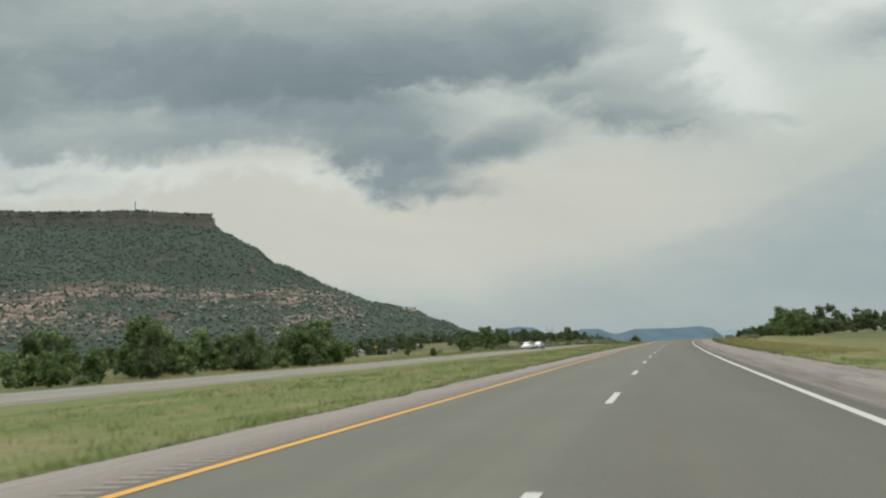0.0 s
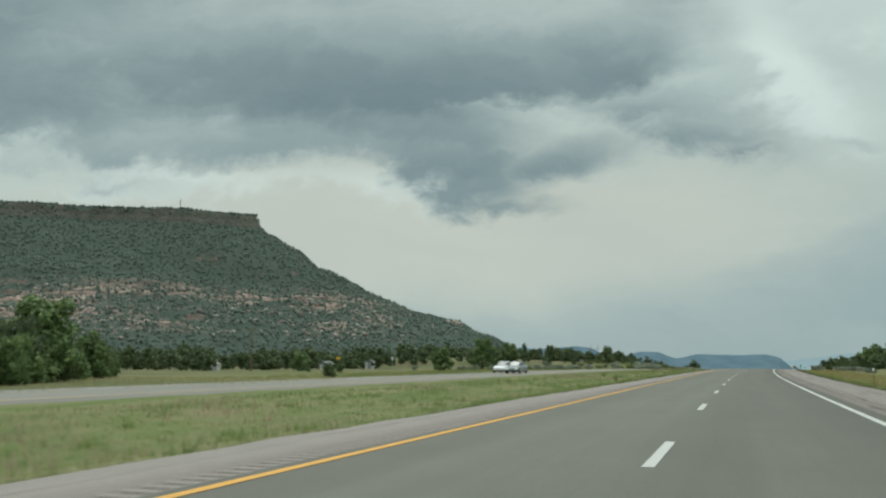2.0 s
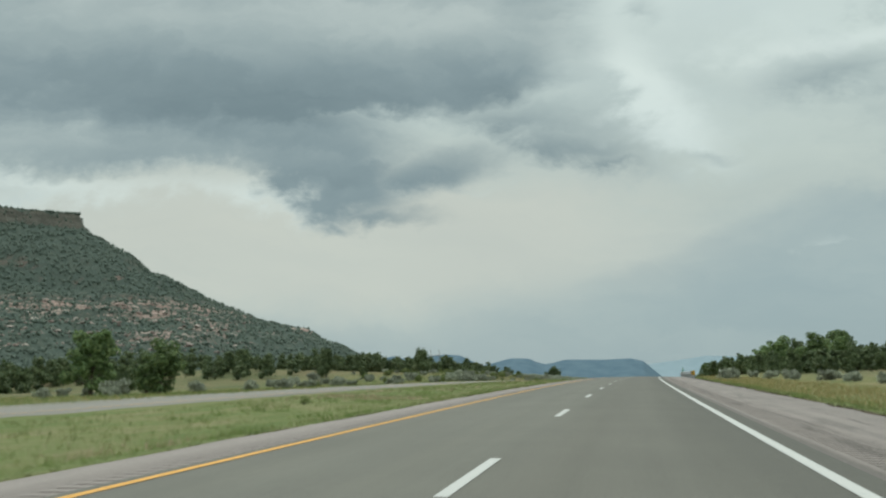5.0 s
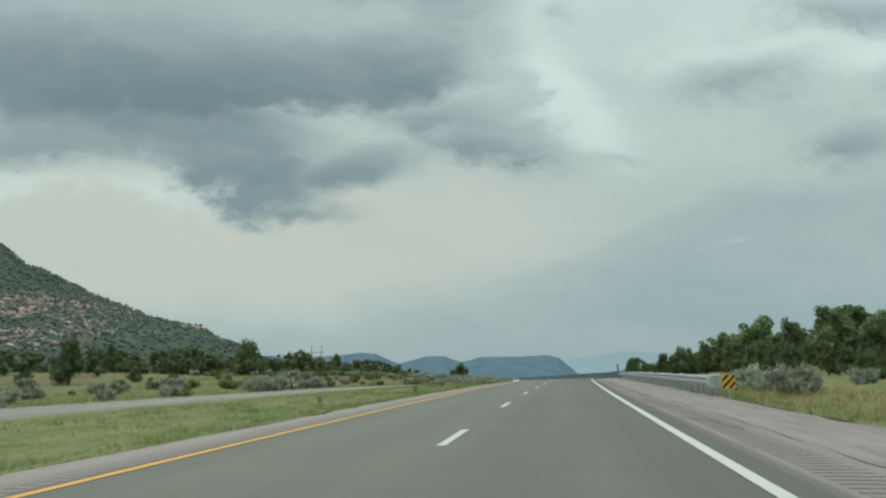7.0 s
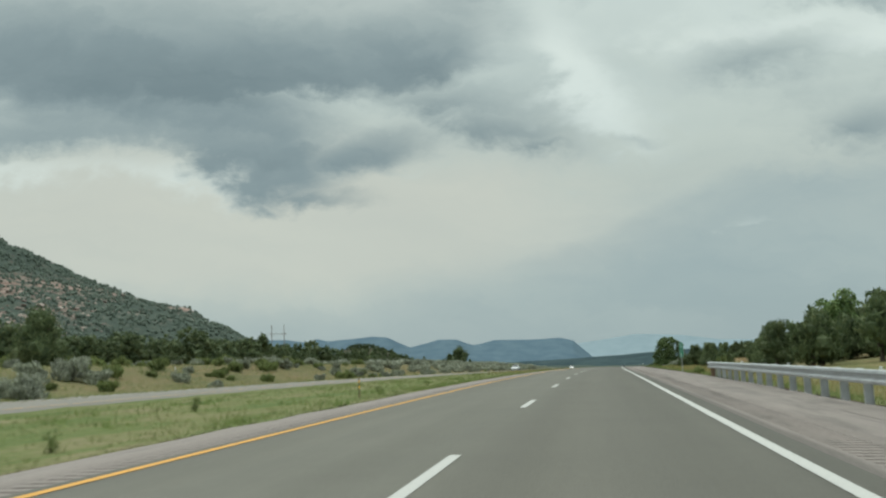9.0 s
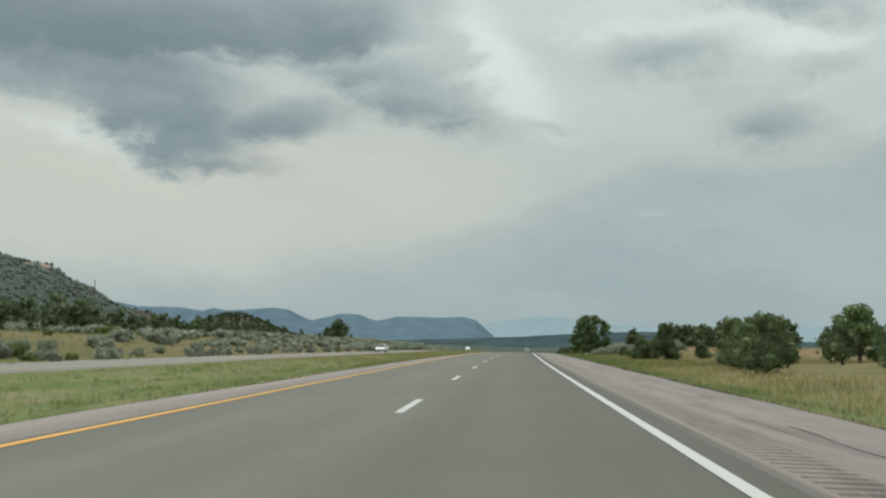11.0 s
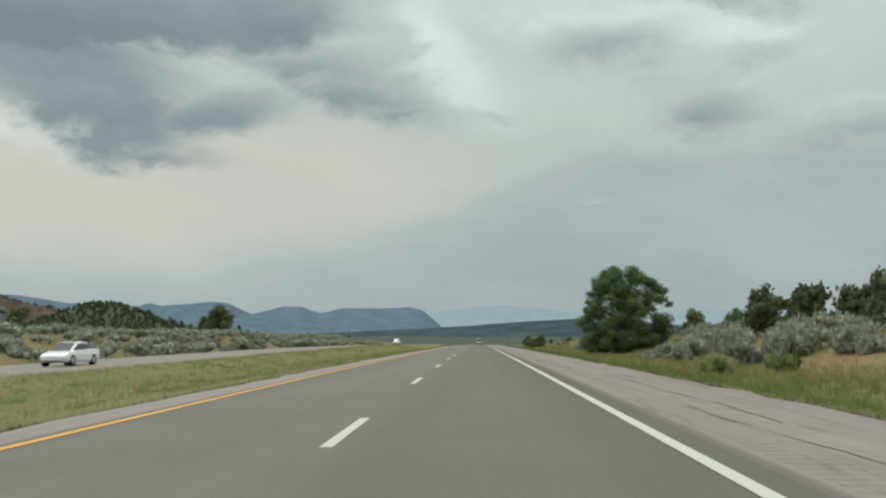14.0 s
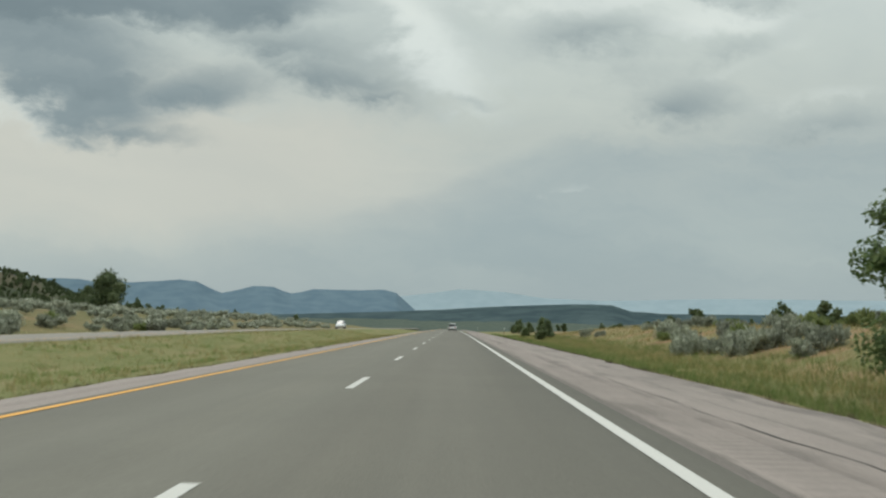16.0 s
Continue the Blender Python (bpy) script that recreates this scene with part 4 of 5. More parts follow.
def trunk_bm(seed, h, w, r, blobs=None, stems=1):
    rng = np.random.default_rng(seed + 90)
    bm = bmesh.new()
    for k in range(stems):
        lean = rng.uniform(-0.08, 0.08, 2) * h * (1 + 2 * (stems > 1))
        pts = [(lean[0] * t * t + 0.12 * k, lean[1] * t * t, -0.25 + t * (h * 0.8 + 0.25)) for t in (0, 0.12, 0.3, 0.55, 0.8, 1)]
        tube(bm, pts, [r * 1.35, r, r * 0.8, r * 0.55, r * 0.32, r * 0.12], 8)
    for b in (blobs or [])[::2]:
        z0 = max(0.14 * h, b[2] * 0.55)
        tube(bm, [(0, 0, z0), (b[0] * 0.45, b[1] * 0.45, z0 * 0.55 + b[2] * 0.45), (b[0], b[1], b[2])], [r * 0.42, r * 0.25, r * 0.06], 5)
    return bm


PARKED = pose(0, -2600, -400)
protos = []


def tree_proto(name, label, category, leafmat, h, w, seed, kind):
    t = thing(name, label, category)
    if kind == "juniper":
        V, F = juniper_mesh(seed, h, w)
    if kind == "close juniper":
        V, F = juniper_mesh(seed, h, w, 5600, 0.085, 0.05, 24)
    if "juniper" in kind:
        bm = trunk_bm(seed, h * 0.8, w, 0.10 + 0.012 * h, None, 2)
    else:
        (V, F), blobs = broad_mesh(seed, h, w, *kind[1:])
        bm = trunk_bm(seed, h, w, 0.022 * h + 0.04, blobs)
    part("trunk", bm, M_BARK, t, "rough grey-brown bark")
    child("crown", mesh_from("crown", V, F, leafmat), t)
    return t


def shrub_proto(name, label, category, leafmat, h, w, seed, n, leaf, core=0.6, long=2.2):
    t = thing(name, label, category)
    rng = np.random.default_rng(seed)
    blobs = []
    for i in range(11):
        a, rad = rng.uniform(0, math.tau), w * 0.36 * rng.random() ** 0.5
        r = w * rng.uniform(0.15, 0.24)
        blobs.append((rad * math.cos(a), rad * math.sin(a), h * rng.uniform(0.18, 0.66), r, h * rng.uniform(0.2, 0.32)))
    V, F = leaf_cloud(blobs, n, leaf, rng, long, core, 1.1)
    child("foliage", mesh_from("foliage", V, F, leafmat), t)
    bm = bmesh.new()
    tube(bm, [(0, 0, -0.15), (0.04 * w, 0.03 * w, 0.2 * h), (0.02 * w, 0.09 * w, 0.45 * h)], [0.06, 0.045, 0.015], 6)
    part("stem", bm, M_BARK, t)
    return t


JUN_LABEL = "dense dark green juniper tree on dry grass"
OAK_LABEL = "leafy green broadleaf tree with spreading crown"
junipers = [tree_proto("juniper_tree", JUN_LABEL, "tree", M_JUNIPER, h, w, 10 + i, "juniper") for i, (h, w) in enumerate(((5.0, 4.4), (4.4, 3.2), (5.6, 3.8), (3.8, 4.0)))]
close_junipers = [tree_proto("juniper_tree", "dense rounded juniper bushing down to the grass", "tree", M_JUNIPER, h, w, 80 + i, "close juniper") for i, (h, w) in enumerate(((4.6, 4.8), (5.0, 4.2)))]
oaks = [tree_proto("broadleaf_tree", OAK_LABEL, "tree", M_BROAD, h, w, 30 + i, ("broad", 2900, 0.21, 0.08, 22)) for i, (h, w) in enumerate(((6.4, 5.4), (7.0, 4.8), (5.4, 5.2)))]
SAGE_LABEL = "silvery grey-green sagebrush clump on dry soil"
sages = [shrub_proto("sagebrush", SAGE_LABEL, "shrub", M_SAGE, h, w, 50 + i, 460, 0.095, 0.6, 1.5) for i, (h, w) in enumerate(((1.1, 1.8), (0.9, 1.5), (1.3, 1.9)))]
greens = [shrub_proto("green_shrub", "low rounded green shrub in the grass", "shrub", M_RABBIT, h, w, 60 + i, 400, 0.085) for i, (h, w) in enumerate(((1.0, 1.5), (0.8, 1.1)))]
used = set()
turn = random.Random(11)


def plant(pool, s, u, size=1.0, group="", tall=1.0, sink=0.0):
    """One more plant of a kind; the first goes to the model itself."""
    proto = turn.choice(pool)
    x, y, z = land_at(s, u)
    m = pose(x, y, z - 0.04 - sink, turn.uniform(-3, 3), turn.uniform(-3, 3), turn.uniform(0, 360)) @ Matrix.Diagonal((size, size * turn.uniform(0.9, 1.1), size * tall, 1))
    if proto.name not in used:
        used.add(proto.name)
        proto.matrix_world = m
        ob = proto
    else:
        keep = proto.scale.copy()
        proto.scale = (1, 1, 1)
        ob = copy_thing(proto, m)
        proto.scale = keep
    if group:
        ob["group"] = group
    return ob


woods = []


def far_tree(s, u, size):
    """Marks a distant tree, to be joined with its wood."""
    woods.append((s, u, size))


def join_woods(name, label, mat, leaves=190, leaf=0.33):
    rng = np.random.default_rng(len(woods))
    V, F = [], []
    for s, u, size in woods:
        x, y, z = land_at(s, u)
        h, w = 5.0 * size * rng.uniform(0.85, 1.15), 4.3 * size * rng.uniform(0.8, 1.2)
        blobs = []
        for i in range(9):
            t = rng.random() ** 0.8
            rad, a = w * 0.5 * (1 - 0.6 * t) * rng.uniform(0.3, 0.85), rng.uniform(0, math.tau)
            r = w * rng.uniform(0.20, 0.30) * (1 - 0.4 * t)
            blobs.append((x + rad * math.cos(a), y + rad * math.sin(a), z + 0.12 * h + 0.74 * h * t, r, r * 0.95))
        v, f = leaf_cloud(blobs, leaves, leaf * size ** 0.5, rng, 1.2, 0.72, 0.4)
        b = len(V)
        V += v
        F += [[j + b for j in q] for q in f]
    woods.clear()
    return tagged(new(name, mesh_from(name, V, F, mat)), label, "trees", kind="stuff")


# the lone broadleaf trees close to the shoulder
def big_tree(s, u, h, w, seed, n, leaf):
    x, y, z = land_at(s, u)
    t = thing("broadleaf_tree", "large round-crowned broadleaf tree in the roadside grass", "tree", pose(x, y, z - 0.05, 0, 0, seed * 40))
    # clusters of sprays out on the limbs, wide at half height, with gaps between
    rng = np.random.default_rng(seed)
    blobs = []
    for i in range(84):
        f = (i + 0.5) / 84
        z = h * (0.06 + 0.90 * f ** 1.05)
        reach = w / 2 * np.interp(z / h, [0.06, 0.25, 0.46, 0.70, 0.86, 1.0], [0.80, 0.84, 0.94, 0.78, 0.50, 0.12])
        a, rr = i * 2.4 + rng.uniform(-0.6, 0.6), reach * rng.uniform(0.45, 1.0) ** 0.6
        r = rng.uniform(0.42, 0.86)
        blobs.append((rr * math.cos(a), rr * math.sin(a), z, r, r * rng.uniform(0.6, 0.9)))
    for i in range(34):
        a, rr, r = i * 2.4, w * rng.uniform(0.22, 0.42), rng.uniform(0.5, 0.85)
        blobs.append((rr * math.cos(a), rr * math.sin(a), rng.uniform(0.25, 2.2), r, r * 0.8))
    for k in (0.35, 0.55, 0.72):
        blobs.append((0.3, 0.2, h * k, w * 0.18, h * 0.115))
    V, F = leaf_cloud(blobs, n, leaf, rng, 1.2, 0.30, 0.0, 0.3)
    part("trunk", trunk_bm(seed, h, w, 0.13, blobs), M_BARK, t, "rough grey-brown bark")
    child("crown", mesh_from("crown", V, F, M_BROAD), t)
    return t


big_tree(555, 16.3, 8.7, 10.0, 3, 84000, 0.08)

# grove past the opposite carriageway at the start
R = random.Random(21)
for i in range(34):
    u = -46 - (R.random() ** 1.4) * 60
    s = min(R.uniform(62, 150), 108 + 1.6 * (-u - 44))
    plant(oaks if R.random() < 0.6 else junipers, s, u, R.uniform(0.8, 1.15), "grove trees")
for s, u, k in ((116, -51, 0.9), (104, -46, 1.05), (95, -50, 1.1), (78, -52, 1.0), (66, -56, 1.1), (58, -70, 1.1), (124, -58, 1.05), (88, -44, 0.6), (100, -43, 0.5), (146, -69, 0.95), (138, -64, 0.9), (132, -62, 0.8)):
    plant(oaks + junipers, s, u, k, "grove trees")
for i in range(150):
    u = -43.5 - 55 * R.random() ** 1.6
    far_tree(min(R.uniform(52, 158), 109 + 1.6 * (-u - 44)), u, R.uniform(0.38, 0.78))
join_woods("grove_undergrowth", "thick green undergrowth among the grove trees", M_BROAD, 320, 0.24)
# single trees and shrubs of the field
plant([oaks[2]], 236, -97, 0.85)
plant([junipers[3]], 231, -92, 0.5)
plant([oaks[1]], 250, -58, 1.25)
plant([oaks[0]], 259, -55, 1.05)
plant([junipers[0]], 264, -60, 1.1)
plant([oaks[2]], 218, -55, 0.95, tall=0.85)
plant([close_junipers[0]], 384, -58.5, 1.45)
plant([close_junipers[1]], 345, -69, 1.3)
plant([close_junipers[0]], 352, -63, 0.5)
plant([junipers[0]], 187, -60, 0.42)
plant([junipers[3]], 150, -42, 0.42)
plant([junipers[0]], 268, -66, 0.8)
for i in range(175):
    s = 165 + 385 * R.random() ** 0.9
    u = (-76 - 50 * R.random() ** 1.3 - 12) if s > 330 else -108 - 45 * R.random()
    if u > -86:
        plant(junipers if R.random() < 0.65 else oaks, s, u, R.uniform(0.75, 1.2), "field-edge trees")
    else:
        far_tree(s, u, R.uniform(0.8, 1.3))
for i in range(150):
    far_tree(R.uniform(170, 345), -112 - 50 * R.random(), R.uniform(0.7, 1.15))
for i in range(70):
    far_tree(R.uniform(385, 500), -70 - 18 * R.random(), R.uniform(0.8, 1.2))
for i in range(85):
    far_tree(R.uniform(330, 640), -78 - 22 * R.random(), R.uniform(0.7, 1.15))
for i in range(60):
    far_tree(R.uniform(420, 900), -110 - 120 * R.random(), R.uniform(0.7, 1.1))
for i in range(40):
    far_tree(R.uniform(60, 520), -130 - 90 * R.random(), R.uniform(0.9, 1.3))
for s, u, k in ((752, -78, 0.75), (733, -88, 0.8), (727.2, 15.6, 0.5), (640, -62, 0.35), (560, -74, 0.9), (566, -82, 0.8), (690, -70, 0.3), (780, -60, 0.5), (850, -55, 0.7), (870, -70, 0.6), (800, -64, 0.4)):
    plant([junipers[0], junipers[3]], s, u, k)
for i in range(1000):
    far_tree(R.gauss(846, 42), R.gauss(-160, 27), R.uniform(0.26, 0.46))
for i in range(34):
    far_tree(R.uniform(425, 520), R.uniform(-84, -62), R.uniform(0.85, 1.25))
join_woods("far_field_trees", "dark juniper woods at the far edge of the field", M_JUNIPER)
# woods past the outer verge
plant([close_junipers[0]], 742, -81, 2.55, tall=0.85)
plant([close_junipers[1]], 745, -87, 1.5, tall=0.8)
plant([oaks[0]], 220.5, 24, 1.12)
plant([oaks[0]], 325, 27, 0.66)
plant([oaks[2]], 343, 26, 0.75)
plant([junipers[3]], 364.7, 16.3, 0.85)
for i in range(30):
    far_tree(R.uniform(168, 250), R.uniform(25, 50), R.uniform(0.85, 1.2))
for s, u, k in ((172, 24, 0.7), (181, 23, 0.85), (190, 25, 0.95), (199, 24, 0.85), (208, 26, 0.9)):
    plant(oaks, s, u, k, "roadside woods")
for s, u, k in ((417, 30, 1.2), (404, 28, 1.35), (391, 28.5, 1.4), (380, 29.5, 1.4), (370, 29, 1.4), (358, 31, 1.25), (345, 33, 1.1), (333, 35, 0.9), (318, 36, 0.75), (410, 36, 1.3),
                (386, 38, 1.3), (360, 40, 1.3), (430, 26, 0.7), (300, 36, 0.6), (285, 40, 0.6)):
    plant(oaks if R.random() < 0.45 else junipers, s, u, k, "roadside woods")
for i in range(46):
    plant(junipers, R.uniform(285, 415), R.uniform(19, 31), R.uniform(0.45, 0.85), "roadside woods")
for i in range(62):
    far_tree(R.uniform(300, 425), R.uniform(38, 62), R.uniform(0.8, 1.1))
for i in range(100):
    far_tree(R.uniform(290, 424), R.uniform(21, 40), R.uniform(0.45, 0.85))
for s, u, k in ((372, 14.8, 0.55), (378, 15.5, 0.6), (384, 17, 0.62), (410, 14.0, 0.6), (416, 14.6, 0.6), (418, 17, 0.7), (424, 16, 0.65), (368, 14.5, 0.72), (365, 17.0, 0.85), (372, 18.5, 0.8), (362, 20, 0.9), (380, 20, 0.8), (388, 16.5, 0.6),
                (422, 22, 0.6), (440, 24, 0.6), (453.5, 14.0, 0.52), (448.8, 15.6, 0.74), (457, 15.5, 0.45), (464, 22, 0.5), (479.5, 19.8, 0.62),
                (548, 25, 0.62), (533, 22.6, 0.75), (525, 28, 0.8), (584, 30.5, 0.9), (566, 39, 1.2), (571, 41, 1.1), (560, 42, 1.1), (640, 12.5, 0.42), (655, 15, 0.5), (668, 13, 0.42), (690, 18, 0.6), (720, 16, 0.6),
                (659, 33, 0.5), (760, 22, 0.7)):
    plant(close_junipers if u < 16.1 and 360 < s < 600 else junipers, s, u, k, "verge junipers")
for i in range(46):
    far_tree(R.uniform(490, 590), R.uniform(34, 62), R.uniform(0.8, 1.1))
for i in range(30):
    far_tree(R.uniform(610, 750), R.uniform(34, 62), R.uniform(0.35, 0.55))
for i in range(26):
    far_tree(R.uniform(640, 900), R.uniform(34, 90), R.uniform(0.4, 0.65))
join_woods("far_verge_trees", "dark juniper woods behind the roadside trees", M_JUNIPER, 210, 0.31)
plant(greens, 378.5, 11.9, 1.4)
plant(greens, 503, 11.0, 0.9)
plant(close_junipers, 484, 15.6, 0.42, tall=0.7)
plant(greens, 486.5, 16.2, 1.5)
plant(greens, 505, 14.2, 1.2)
plant(greens, 366, 8.6, 0.6)

# sagebrush: slope past the opposite carriageway, and clumps on the outer verge
for i in range(210):
    s = R.uniform(425, 660)
    u = -31 - 26 * R.random() ** 1.1
    plant(sages if R.random() < 0.86 else greens, s, u, R.uniform(0.8, 1.5), "sagebrush slope")
for i in range(34):
    plant(greens, R.uniform(330, 440), R.uniform(-60, -32), R.uniform(0.7, 1.7), "field shrubs")
for i in range(60):
    plant(sages if R.random() < 0.7 else greens, R.uniform(350, 440), R.uniform(-70, -33), R.uniform(0.7, 1.5), "field sagebrush")
for i in range(14):
    plant(sages, R.uniform(318, 372), R.uniform(-44, -32), R.uniform(1.3, 2.0), "field sagebrush")
for i in range(46):
    plant(sages + greens, R.uniform(275, 430), R.uniform(-58, -31), R.uniform(0.5, 1.4), "field sagebrush")
for i in range(30):
    plant(sages, R.uniform(228, 335), R.uniform(-68, -44), R.uniform(1.0, 1.9), "field sagebrush")
for i in range(36):
    plant(sages + greens, R.uniform(556, 640), R.uniform(16.5, 32), R.uniform(0.8, 1.6), "verge sagebrush", sink=0.1)
for i in range(46):
    plant(sages, R.uniform(506, 550), R.uniform(17.5, 28), R.uniform(1.0, 1.6), "verge sagebrush", sink=0.1)
for s, u, k in ((526, 14.9, 1.36), (529, 16.5, 1.52), (533, 15.5, 1.28), (524, 18, 1.44), (536, 18.7, 1.36), (530, 13.9, 1.04), (515, 15.7, 1.44), (513, 17.4, 1.6), (517, 18.7, 1.52), (510, 19.3, 1.44), (586, 15.4, 1.2), (588, 16.4, 1.3), (583.5, 16.6, 1.2), (585, 17.8, 1.2),
                (574, 17.2, 0.9), (580, 19.0, 1.3), (584, 20, 1.4), (590, 19.5, 1.3), (580, 16.5, 1.2), (596, 18, 1.2), (268, 15.5, 0.9), (274, 12, 1.4), (280, 11.5, 1.2), (288, 13, 1.4),
                (262, 17, 1.0), (256, 16.5, 0.95), (246, 17.5, 1.0), (238, 18, 1.0), (228, 18, 1.0), (205, 17, 1.0), (295, 16.5, 1.0), (272, 18.5, 1.0), (251, 19, 1.1), (284, 18, 1.0)):
    plant(sages, s, u, k, "verge sagebrush")


# thicket of more sage behind the nearest clumps
def thicket():
    rng = np.random.default_rng(31)
    V, F = [], []
    for i in range(1150):
        s = rng.uniform(330, 800)
        u = -33 - 60 * rng.random()
        if s < 470 or u < -75:
            continue
        x, y, z = land_at(s, u)
        w = rng.uniform(1.1, 2.3)
        blobs = [(x + rng.normal() * 0.3 * w, y + rng.normal() * 0.3 * w, z + 0.42 * w * rng.uniform(0.6, 1.1), w * 0.32, w * 0.26) for k in range(4)]
        v, f = leaf_cloud(blobs, 60, 0.165, rng, 1.8, 0.78, 1.0)
        b = len(V)
        V += v
        F += [[j + b for j in q] for q in f]
    return tagged(new("sage_thicket", mesh_from("sage_thicket", V, F, M_SAGE)), "dense grey-green sagebrush over the slope", "sagebrush", kind="stuff")


thicket()


# ------------------------------------------------------------------ grass, as stuff
def grass(name, label, spots, height, seed, mat):
    rng = np.random.default_rng(seed)
    s, u = spots
    n = len(s)
    x, y, z = road_xyz(s, u, 0)
    z = z + land(s, u)
    k = 5
    S = np.repeat(np.stack([x, y, z], -1), k, 0)
    S[:, :2] += rng.normal(size=(n * k, 2)) * 0.09
    H = np.repeat(height(s, u), k) * rng.uniform(0.45, 1.25, n * k)
    a = rng.uniform(0, math.tau, n * k)
    side = np.stack([np.cos(a), np.sin(a), a * 0], -1) * rng.uniform(0.005, 0.014, n * k)[:, None]
    lean = rng.normal(size=(n * k, 3)) * 0.3
    lean[:, 2] = 1
    tip = S + lean * H[:, None]
    V = np.stack([S - side - (0, 0, 0.04), S + side - (0, 0, 0.04), tip], 1).reshape(-1, 3)
    me = mesh_from(name, V.tolist(), np.arange(n * k * 3).reshape(-1, 3).tolist(), mat)
    ob = new(name, me)
    return tagged(ob, label, "grass", kind="stuff")


G = np.random.default_rng(77)


def strewn(n, s0, s1, u0, u1, power=1.0):
    return G.uniform(s0, s1, n), u0 + (u1 - u0) * G.random(n) ** power


def median_height(s, u):
    return 0.07 + 0.07 * (wave(s, u, 0.22, 5.0) + 1) * ease(np.abs(u), 5, 8)


sm, um = strewn(36000, -5, 680, -5.0, -19.4)
um = np.minimum(um, left_edge(sm) - 0.55)
down = (sm > 430) & (G.random(len(sm)) < 0.6)
grass("median_grass", "patchy green and straw-coloured median grass", (sm[~down], um[~down]), median_height, 1, M_GRASS)
grass("median_straw", "yellowed dry grass of the median", (sm[down], um[down]), lambda s, u: 1.6 * median_height(s, u), 16, M_STRAW)
hs, hu = strewn(60000, 30, 300, -7.6, -17.5)
seedy = wave(hs, hu, 0.09, 3.0) + 0.6 * wave(hs, hu, 0.31, 8.0) > G.uniform(0.25, 1.6, len(hs))
grass("seed_grass", "pinkish tan seed heads over the median grass", (hs[seedy], hu[seedy]), lambda s, u: 0.26 + 0.06 * wave(s, u, 0.4, 2.0), 9, M_SEED)
# dead brown litter along both edges of the pavement
ls = G.uniform(-3, 640, 15000)
lu = np.where(np.arange(15000) < 9000, left_edge(ls) - 0.10 - 0.40 * G.random(15000), RIGHT_EDGE + 0.12 + 0.35 * G.random(15000))
grass("edge_litter", "dark brown dead grass and litter at the pavement edge", (ls, lu), lambda s, u: 0.10 + 0.03 * wave(s, u, 0.8, 4.0), 12, M_DEAD)
# denser green tufts in the median and along the verge
ts, tu = G.uniform(0, 600, 800), np.where(G.random(800) < 0.7, G.uniform(-16, -6.2, 800), G.uniform(7.8, 11, 800))
ts, tu = np.repeat(ts, 14) + G.normal(size=800 * 14) * 0.35, np.repeat(tu, 14) + G.normal(size=800 * 14) * 0.28
tu = np.where(tu < 0, np.minimum(tu, left_edge(ts) - 0.55), np.maximum(tu, 8.0))
grass("green_tufts", "lush green grass tufts by the pavement", (ts, tu), lambda s, u: 0.22 + 0.05 * wave(s, u, 0.5, 1.0), 4, M_TUFT)
sv, uv = strewn(30000, 60, 660, 7.95, 15.0, 1.4)
nearby = uv < 9.0
grass("verge_edge_grass", "short green grass along the shoulder", (sv[nearby], uv[nearby]), lambda s, u: 0.10 + 0.10 * ease(u, 7.6, 9.2), 8, M_GRASS)
sv, uv = sv[~nearby], uv[~nearby]
grass("verge_grass", "tall straw-tipped dry verge grass", (sv, uv), lambda s, u: 0.10 + 0.20 * ease(u, 7.2, 10.5) + 0.06 * wave(s, u, 0.3, 2.0), 2, M_STRAW)
# rougher grass where the field meets the opposite carriageway
ns, nu = strewn(15000, 150, 470, -28.8, -58, 1.2)
grass("field_tufts", "olive and green grass tufts of the field", (ns, nu), lambda s, u: 0.32 + 0.14 * wave(s, u, 0.3, 6.0), 6, M_TUFT)
sf, uf = strewn(26000, 60, 620, -28.3, -66, 1.2)
grass("field_grass", "dry field grass beyond the opposite carriageway", (sf, uf), lambda s, u: 0.25 + 0.12 * wave(s, u, 0.2, 3.0), 3, M_STRAW)
# tall grass over the bank past the guardrail
bs, bu = strewn(22000, 425, 680, 12.0, 34.0, 1.2)
bare = wave(bs, bu, 0.11, 6.0) + 0.5 * wave(bs, bu, 0.4, 1.0) > G.uniform(-0.2, 1.2, len(bs))
grass("bank_grass", "rough straw and olive grass on the bank", (bs[~bare], bu[~bare]), lambda s, u: 0.34 + 0.12 * wave(s, u, 0.3, 4.0), 14, M_STRAW)
gs, gu = strewn(19000, 425, 680, 8.2, 17.0, 1.1)
grass("bank_green_grass", "olive green grass between verge and bank", (gs, gu), lambda s, u: 0.28 + 0.10 * wave(s, u, 0.25, 7.0), 15, M_TUFT)
# weeds that stand over the median
weeds = [shrub_proto("weed", "ragged green weed in the median grass", "weed", M_RABBIT, h, w, 70 + i, 120, 0.045, 0.0, 3.2) for i, (h, w) in enumerate(((0.9, 0.8), (0.7, 0.9)))]
for s, u in ((316, -9.2), (330, -13), (150, -11), (158, -13.5), (166, -8), (309, -12), (345, -10), (282, -12.5), (140, -9.5), (362, -11), (205, -14)):
    plant(weeds, s, u, R.uniform(0.4, 0.65), "median weeds", tall=1.1)


# ------------------------------------------------------------------ guardrail, signs and posts
def along_pose(s, u, dz=0.0, turn_z=0.0, on_land=False):
    x, y, z = road_xyz(s, u, dz)
    if on_land:
        x, y, z = land_at(s, u, dz)
    return pose(float(x), float(y), float(z), 0, 0, heading(s) + turn_z)


RAIL_U, RAIL_TOP = 7.25, 0.74
RAIL_A, RAIL_B = 267.2, 347.3


